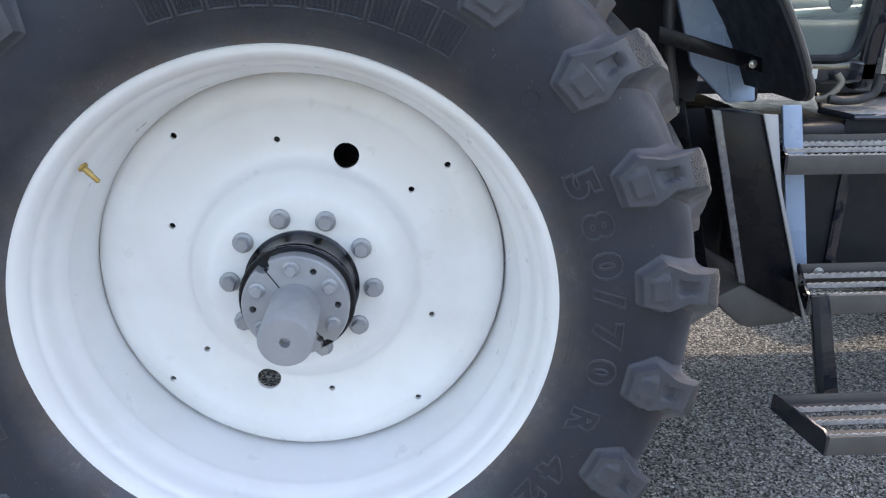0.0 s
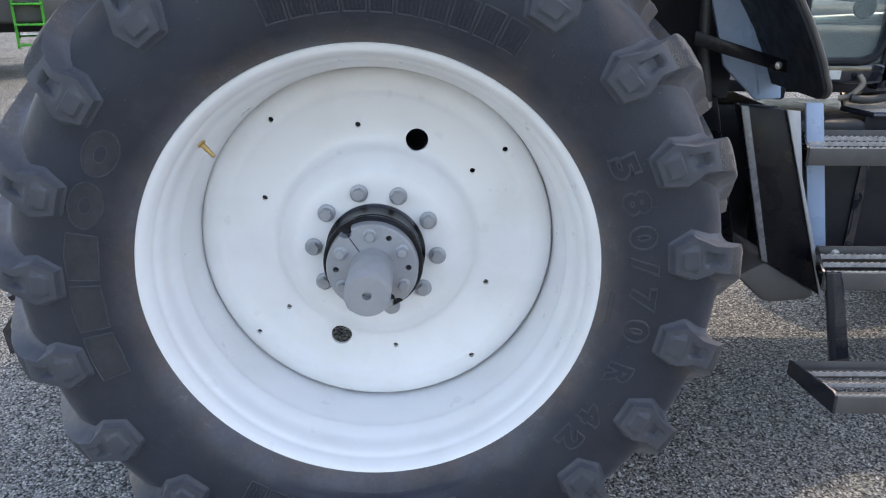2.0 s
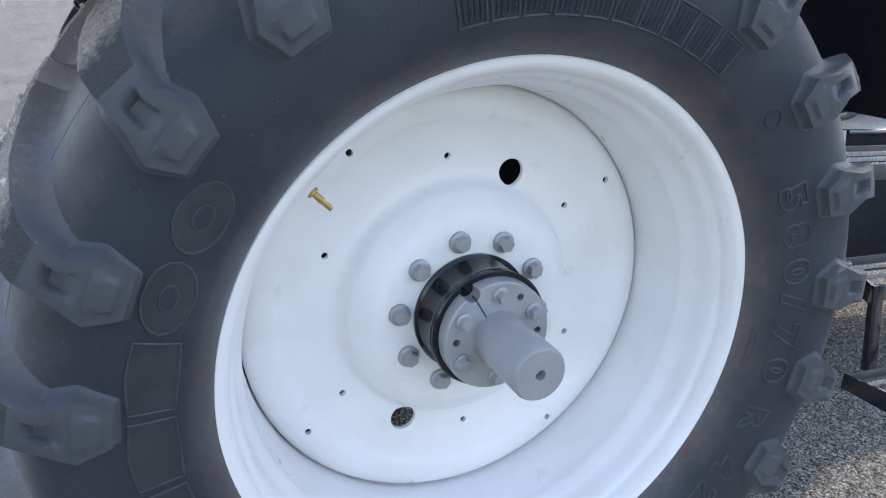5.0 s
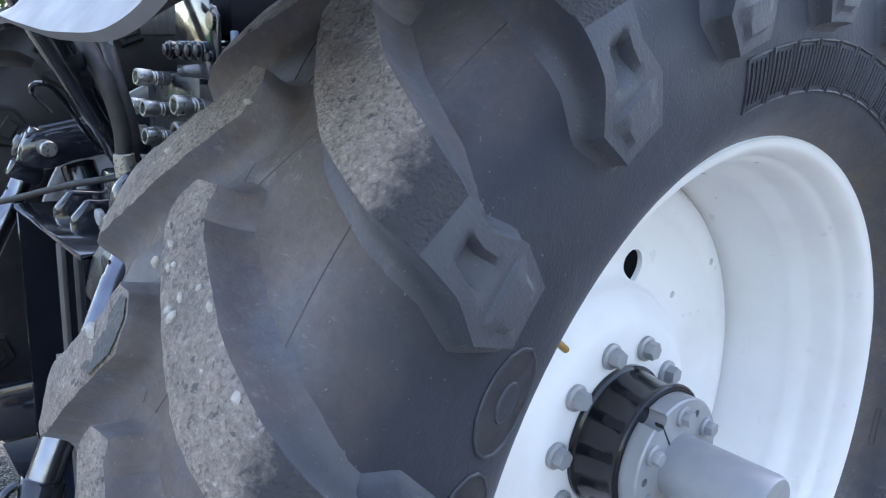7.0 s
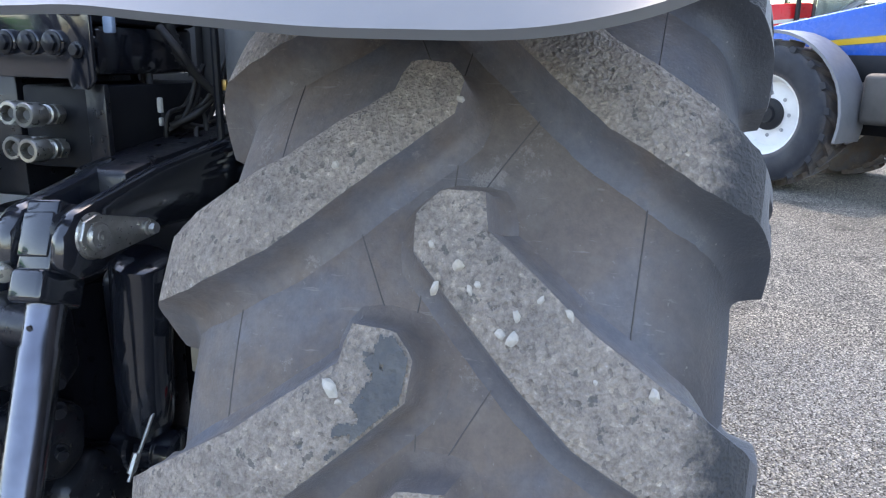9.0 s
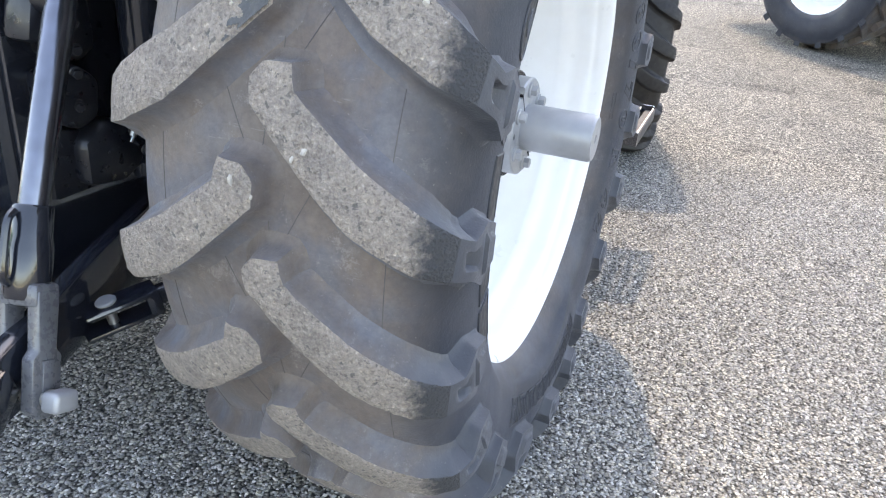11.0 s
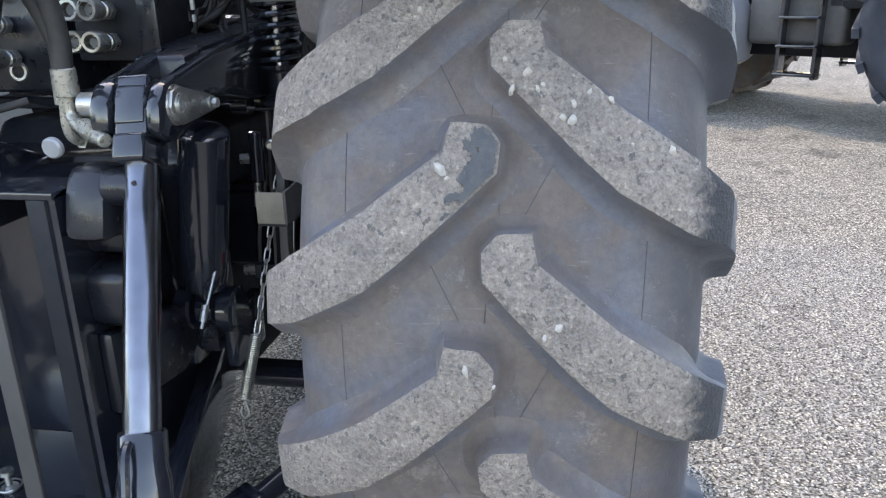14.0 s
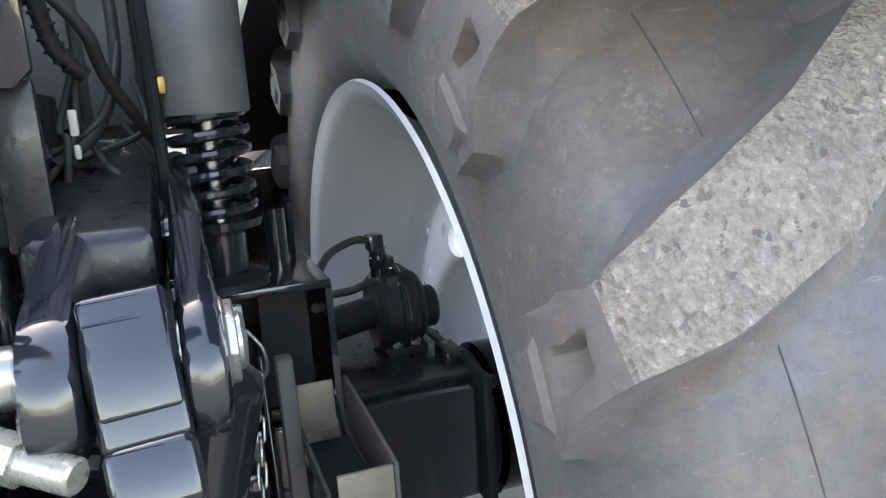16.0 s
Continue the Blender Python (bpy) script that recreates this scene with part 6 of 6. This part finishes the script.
# upper cab, bonnet and front axle, which close the tractor
cab = tp("cab_roof", box((0.15, 0.30, 2.68), (1.95, 1.70, 2.86), 0.06, 4), GREY, "grey cab roof")
for x, y in ((0.24, 0.46), (0.24, 1.5), (1.88, 0.5), (1.88, 1.46)):
    part("pillar", box((x, y, 1.3), (x + 0.07, y + 0.06, 2.7), 0.01), BLACK, cab)
rg = part("rear_window", box((0.25, 0.52, 1.7), (0.256, 1.5, 2.66)), GLASS, cab)
rg.visible_shadow = False
hood = tp("bonnet", box((1.95, 0.62, 1.05), (3.75, 1.38, 1.82), 0.1, 4), GREY, "grey bonnet")
part("chassis", box((1.2, 0.72, 0.55), (3.6, 1.28, 1.05), 0.02), DULL, hood)
part("front_axle", box((2.9, 0.35, 0.52), (3.06, 1.65, 0.72), 0.02), DULL, hood)

# ---- stones caught on the tread ----
def pebble(at, size, seed):
    rng = random.Random(seed)
    bm = bmesh.new()
    bmesh.ops.create_icosphere(bm, subdivisions=1, radius=1.0)
    for v in bm.verts:
        v.co *= rng.uniform(0.62, 1.12)
    m = Euler((rng.uniform(0, 6), rng.uniform(0, 6), rng.uniform(0, 6))).to_matrix().to_4x4() @ Matrix.Diagonal((size, size * rng.uniform(0.55, 0.8), size * rng.uniform(0.4, 0.6), 1))
    bmesh.ops.transform(bm, matrix=m, verts=bm.verts[:])
    ob = finish("stone", bm, STONE, smooth=15, loc=at)
    return tagged(ob, "pale angular stone chip stuck on the tyre tread", "stone", group="stones stuck on the tyre tread")


# degrees about the axle, place across the tyre, size
STONES = [(149.42, 0.0187, 0.0065), (150.42, -0.0081, 0.0105), (151.76, 0.0094, 0.0105), (151.68, -0.0215, 0.0075), (151.36, -0.028, 0.006), (151.75, -0.0814, 0.006),
          (152.3, -0.107, 0.008), (152.8, -0.0639, 0.0085), (153.76, -0.0516, 0.0085), (153.96, -0.0625, 0.0105), (155.53, -0.1324, 0.005), (155.83, -0.1791, 0.0115),
          (157.7, 0.091, 0.0135), (158.43, 0.0819, 0.006), (144.96, 0.1282, 0.008), (140.32, 0.0191, 0.007), (166.23, 0.2616, 0.0085), (169.05, -0.0549, 0.0105),
          (169.84, -0.0387, 0.0085), (172.63, 0.0537, 0.0115), (173.77, 0.0197, 0.006), (159.92, -0.1142, 0.007)]


def surface_radius(deg, v):
    """How far from the axle the tread stands at this place, lug or hollow."""
    h = 0.0
    for side in (-1, 1):
        s = v * side
        lead = float(np.interp(s, [p[1] for p in LEAD[:5]], [p[0] for p in LEAD[:5]]))
        trail = float(np.interp(s, [p[1] for p in TRAIL[:5]], [p[0] for p in TRAIL[:5]]))
        for k in range(21):
            a = (deg - lug_start(side, k)) % 360
            if s > -0.014 and lead - 0.3 < a < trail + 0.3:
                h = max(h, lug_height(s))
    _, r, n = profile(abs(v))
    return r + h * n.y


for k, (deg, y, size) in enumerate(STONES):
    v = y - HUB.y
    v = v / (INNER if v > 0 else OUTER)
    size *= 0.84
    r = surface_radius(deg, v) + size * 0.22
    p = polar(deg, r) + Vector((0, y, HUB.z))
    pebble(p, size, 100 + k)


# ---- loose chippings on the ground round the wheel ----
def chippings():
    rng = np.random.default_rng(5)
    n = 118000
    at = np.stack([rng.uniform(-1.75, 2.6, n), rng.uniform(-1.65, 1.1, n)], 1) + rng.normal(0, 0.2, (n, 2))
    base = np.array([(0, 0, 0.75), (0.9, 0.1, 0), (-0.2, 0.85, 0.05), (-0.85, -0.25, 0), (0.15, -0.9, 0.08), (0, 0, -0.6)])
    tris = np.array([(0, 1, 2), (0, 2, 3), (0, 3, 4), (0, 4, 1), (5, 2, 1), (5, 3, 2), (5, 4, 3), (5, 1, 4)])
    size = rng.uniform(0.0032, 0.0072, n)
    wide = np.stack([size, size * rng.uniform(0.6, 1.0, n), size * rng.uniform(0.5, 0.8, n)], 1)
    q = base[None] * (1 + rng.uniform(-0.3, 0.3, (n, 6, 1))) * wide[:, None, :]
    a, tilt = rng.uniform(0, 6.28, (n, 1)), rng.uniform(-0.6, 0.6, (n, 1))
    z = q[:, :, 2] + q[:, :, 0] * tilt + size[:, None] * 0.15
    X = q[:, :, 0] * np.cos(a) - q[:, :, 1] * np.sin(a) + at[:, :1]
    Y = q[:, :, 0] * np.sin(a) + q[:, :, 1] * np.cos(a) + at[:, 1:]
    verts = np.stack([X, Y, z], 2).reshape(-1, 3).tolist()
    faces = (tris[None] + 6 * np.arange(n)[:, None, None]).reshape(-1, 3).tolist()
    me = bpy.data.meshes.new("loose_chippings")
    me.from_pydata(verts, [], faces)
    m, nt, b = mat("loose_stone", (0.3, 0.3, 0.29), 0.85)
    geo = nt.nodes.new("ShaderNodeNewGeometry")
    tone = ramp(nt, geo.outputs["Random Per Island"], [(0.0, (0.15, 0.15, 0.154)), (0.4, (0.29, 0.288, 0.28)), (0.75, (0.42, 0.41, 0.386)), (1.0, (0.68, 0.66, 0.615))])
    nt.links.new(tone, b.inputs["Base Color"])
    me.materials.append(m)
    return tagged(new("loose_chippings", me), "loose grey stone chippings scattered on the yard", "gravel", kind="stuff")


chippings()


# ---- other tractors standing in the yard ----
def yard_wheel(owner, at, radius, width, name, rim=WHITE, turn=0.0, share=0.6):
    """Lugged tyre with a pale rim for a tractor further off. The axle lies along y before the turn."""
    M = Matrix.Translation(at) @ Matrix.Rotation(turn, 4, "Z")
    w, r = width / 2, radius
    bm = spin_y([(-w * 0.8, r * share), (-w, r * (share + 0.1)), (-w * 1.02, r * 0.84), (-w * 0.9, r * 0.92), (w * 0.9, r * 0.92), (w * 1.02, r * 0.84), (w, r * (share + 0.1)), (w * 0.8, r * share)], 48)
    tyre = part(name, bm, RUBBER, owner, "black lugged tyre")
    tyre.matrix_basis = M
    one = bmesh.new()
    for s in (-1, 1):
        pts = []
        for k in range(5):
            f = k / 4
            a = radians(90 + 14 * f)
            pts.append((a, s * w * (0.02 + 0.98 * f)))
        lo = [polar(math.degrees(a), r * 0.9, y) for a, y in pts]
        hi = [polar(math.degrees(a), r * (1.0 - 0.03 * abs(y / w)), y) for a, y in pts]
        lo2 = [polar(math.degrees(a) + 5.5, r * 0.9, y) for a, y in pts]
        hi2 = [polar(math.degrees(a) + 5.0, r * (1.0 - 0.03 * abs(y / w)), y) for a, y in pts]
        rows = [[one.verts.new(q) for q in row] for row in (lo, hi, hi2, lo2)]
        for A, B in zip(rows, rows[1:]):
            for k in range(4):
                one.faces.new((A[k], A[k + 1], B[k + 1], B[k]))
        for k in (0, 4):
            one.faces.new([row[k] for row in rows])
        off = Matrix.Rotation(-radians(9), 4, "Y")
        if s == 1:
            bmesh.ops.transform(one, matrix=off, verts=[v for row in rows for v in row])
    me = bpy.data.meshes.new("lug")
    bmesh.ops.recalc_face_normals(one, faces=one.faces[:])
    one.to_mesh(me)
    one.free()
    me.materials.append(RUBBER)
    for k in range(18):
        o = new("lug", me)
        o.parent = tyre
        o.rotation_euler = (0, radians(20 * k), 0)
    dish = part("rim", spin_y([(-w * 0.82, r * share), (-w * 0.84, r * (share + 0.015)), (-w * 0.7, r * (share - 0.03)), (-w * 0.2, r * (share - 0.07)), (-w * 0.1, r * (share - 0.1)), (-w * 0.25, r * 0.3), (-w * 0.3, r * 0.12), (w * 0.5, r * 0.12), (w * 0.8, r * share)], 48), rim, owner, "pale painted rim")
    dish.matrix_basis = M
    wide = r * (0.22 if share < 0.6 else 0.13)
    hub = part("hub", spin_y([(w * 0.2, 0.0), (w * 0.2, wide), (-w * 0.42, wide * 0.98), (-w * 0.46, wide * 0.86), (-w * 0.46, wide * 0.55), (-w * 0.58, wide * 0.48), (-w * 0.58, 0.0)], 32, False), DULL, owner)
    hub.matrix_basis = M
    for k in range(8):
        nut = part("wheel_nut", bolt(polar(45 * k, wide + r * 0.065, -w * (0.255 if share < 0.6 else 0.27)), (0, -1, 0), r * 0.02, r * 0.02), SILVER, dish)
    return tyre


def yard_tractor(name, label, at, turn, paint, scale=1.0, loader=False, guard_paint=GREY):
    """Another tractor: bonnet with grille and stripe, cab with panes, roof, guards, steps, four wheels. Its nose points along x before the turn."""
    root = empty(name, at, label=label, category="tractor")
    root.rotation_euler = (0, 0, turn)
    root.scale = (scale, scale, scale)

    def p(nm, bm, material, lab="", parent=None):
        return part(nm, bm, material, parent or root, lab)
    for x, y, r, w in ((-0.25, -0.85, 1.0, 0.62), (-0.25, 0.85, 1.0, 0.62), (2.8, -0.8, 0.79, 0.54), (2.8, 0.8, 0.79, 0.54)):
        yard_wheel(root, (x, y, r), r, w, "rear_tyre" if r > 0.8 else "front_tyre", WHITE, 0.0 if y < 0 else math.pi, 0.66 if r > 0.8 else 0.53)
    bon = p("bonnet", prism([(0.9, 1.22), (0.9, 2.0), (2.0, 1.95), (3.2, 1.74), (3.45, 1.55), (3.45, 1.15)], -0.42, 0.42, 1, 0.07), paint, "painted bonnet")
    p("grille", box((3.44, -0.3, 1.02), (3.47, 0.3, 1.5), 0.02), DULL, "dark grille", bon)
    for s in (-1, 1):
        p("side_vent", box((1.6, s * 0.425 - 0.006, 1.15), (2.9, s * 0.425 + 0.006, 1.42), 0.004), DULL, "", bon)
        p("stripe", prism([(1.0, 1.62), (1.0, 1.70), (2.6, 1.56), (2.6, 1.50)], s * 0.424 - 0.004, s * 0.424 + 0.004), YELLOW if paint is BLUE else PALE, "", bon)
        p("headlamp", box((3.40, s * 0.26 - 0.09, 1.48), (3.47, s * 0.26 + 0.09, 1.57), 0.02), PALE, "", bon)
        arc = [polar(d, 1.12) for d in range(10, 155, 12)] + [polar(d, 1.085) for d in range(154, 9, -12)]
        p("mudguard", prism([(q.x - 0.25, q.z + 1.0) for q in arc], min(s * 0.58, s * 1.12), max(s * 0.58, s * 1.12)), guard_paint, "rear mudguard")
        arc2 = [polar(d, 0.88) for d in range(85, 196, 10)] + [polar(d, 0.85) for d in range(195, 84, -10)]
        p("front_guard", prism([(2.8 + q.x, q.z + 0.79) for q in arc2], min(s * 0.6, s * 1.06), max(s * 0.6, s * 1.06)), guard_paint, "front mudguard")
        for k in range(4):
            st = p("step", box((1.10, s * 0.85 - 0.12, 0.45 + 0.28 * k), (1.5, s * 0.85 + 0.12, 0.48 + 0.28 * k), 0.006), BLACK if paint is not GREEN else GREEN, "step")
        for x in (1.10, 1.47):
            p("ladder_side", prism([(x, 0.42), (x + 0.035, 0.42), (x + 0.035, 1.6), (x, 1.6)], s * 0.85 - 0.07, s * 0.85 + 0.07), BLACK if paint is not GREEN else GREEN)
        w = p("side_window", box((-0.35, s * 0.79 - 0.006, 1.45), (1.0, s * 0.79 + 0.006, 2.6), 0.003), GLASS, "cab side glass")
        w.visible_shadow = False
    p("tank", box((0.9, 0.45, 0.75), (1.9, 0.8, 1.25), 0.06, 3), DARKGREY, "grey side tank")
    p("tank", box((0.9, -0.8, 0.75), (1.9, -0.45, 1.25), 0.06, 3), DARKGREY)
    p("chassis", box((-0.6, -0.32, 0.6), (3.3, 0.32, 1.05), 0.03), DULL, "dark chassis")
    p("axle", box((-0.37, -0.7, 0.8), (-0.13, 0.7, 1.05), 0.02), DULL)
    p("axle", box((2.7, -0.7, 0.6), (2.9, 0.7, 0.8), 0.02), DULL)
    p("cab_floor", box((-0.5, -0.8, 1.1), (1.1, 0.8, 1.45), 0.03), DULL, "dark cab base")
    for x in (-0.45, 1.0):
        for y in (-0.78, 0.72):
            p("pillar", box((x, y, 1.4), (x + 0.07, y + 0.06, 2.65), 0.01), BLACK)
    p("roof", box((-0.6, -0.85, 2.62), (1.2, 0.85, 2.82), 0.06, 3), paint, "painted cab roof")
    p("seat", box((0.0, -0.25, 1.5), (0.5, 0.25, 2.2), 0.06, 3), DARKGREY)
    p("exhaust", rod((1.25, 0.5, 1.6), (1.25, 0.5, 2.7), 0.05, seg=14), DULL, "black exhaust pipe")
    if loader:
        wb = p("front_weight", box((3.75, -0.55, 0.55), (4.45, 0.55, 1.23), 0.03), DARKGREY, "dark front weight block")
        p("carrier", box((3.4, -0.25, 0.7), (3.77, 0.25, 0.9), 0.02), DULL, "", wb)
        p("lid", box((3.73, -0.57, 1.23), (4.47, 0.57, 1.255), 0.008), GREY, "", wb)
        p("seam", box((4.452, -0.1, 0.6), (4.458, 0.02, 1.2), 0.001), DULL, "", wb)
    return root


yard_tractor("blue_tractor", "blue tractor with pale grey mudguards and a raised front weight", (6.46, -3.9, rise(7.2)), radians(51.5), BLUE, loader=True)
yard_tractor("red_tractor", "red tractor parked far off in the yard", (21.23, -4.3, rise(20.5)), radians(104.3), RED, 1.25)
yard_tractor("green_tractor", "green tractor with a green ladder parked in the yard", (-7.14, 9.48, 0), radians(27), GREEN)


# ---- low woods round the yard, far off ----
def far_woods():
    rng = np.random.default_rng(11)
    verts, faces = [], []
    for k in range(150):
        a = 2 * math.pi * (k + rng.uniform(-0.4, 0.4)) / 150
        ahead = math.cos(a) > 0.55
        R = rng.uniform(85, 120)
        tall = rng.uniform(2.0, 4.5) if ahead else rng.uniform(6, 12)
        wide = rng.uniform(2.5, 4.5)
        cx, cy = R * math.cos(a), R * math.sin(a)
        n = 170
        lump = rng.normal(0, 1, (5, 3)) * np.array([wide * 0.45, wide * 0.45, tall * 0.16]) + np.array([cx, cy, tall * 0.62 + rise(cx)])
        for i in range(n):
            c = lump[rng.integers(5)] + rng.normal(0, 1, 3) * np.array([wide * 0.3, wide * 0.3, tall * 0.16])
            c[2] = max(c[2], 0.2 + rise(cx))
            s = rng.uniform(0.25, 0.7)
            u, w = rng.normal(0, 1, 3), rng.normal(0, 1, 3)
            u, w = u / np.linalg.norm(u) * s, w / np.linalg.norm(w) * s
            o = len(verts)
            verts += [tuple(c + u), tuple(c + w), tuple(c - u), tuple(c - w * 0.8)]
            faces.append((o, o + 1, o + 2, o + 3))
        o = len(verts)
        t = 0.18
        verts += [(cx - t, cy, 0), (cx + t, cy - t, 0), (cx + t, cy + t, 0), (cx, cy, tall * 0.7)]
        faces += [(o, o + 1, o + 3), (o + 1, o + 2, o + 3), (o + 2, o, o + 3)]
    me = bpy.data.meshes.new("far_woods")
    me.from_pydata(verts, [], faces)
    m, nt, b = mat("far_leaves", (0.06, 0.1, 0.03), 0.7)
    geo = nt.nodes.new("ShaderNodeNewGeometry")
    tone = ramp(nt, geo.outputs["Random Per Island"], [(0.0, (0.03, 0.055, 0.02)), (0.6, (0.06, 0.1, 0.03)), (1.0, (0.11, 0.14, 0.05))])
    nt.links.new(tone, b.inputs["Base Color"])
    me.materials.append(m)
    return tagged(new("far_woods", me), "low belt of green trees far behind the yard", "trees", kind="stuff")


far_woods()
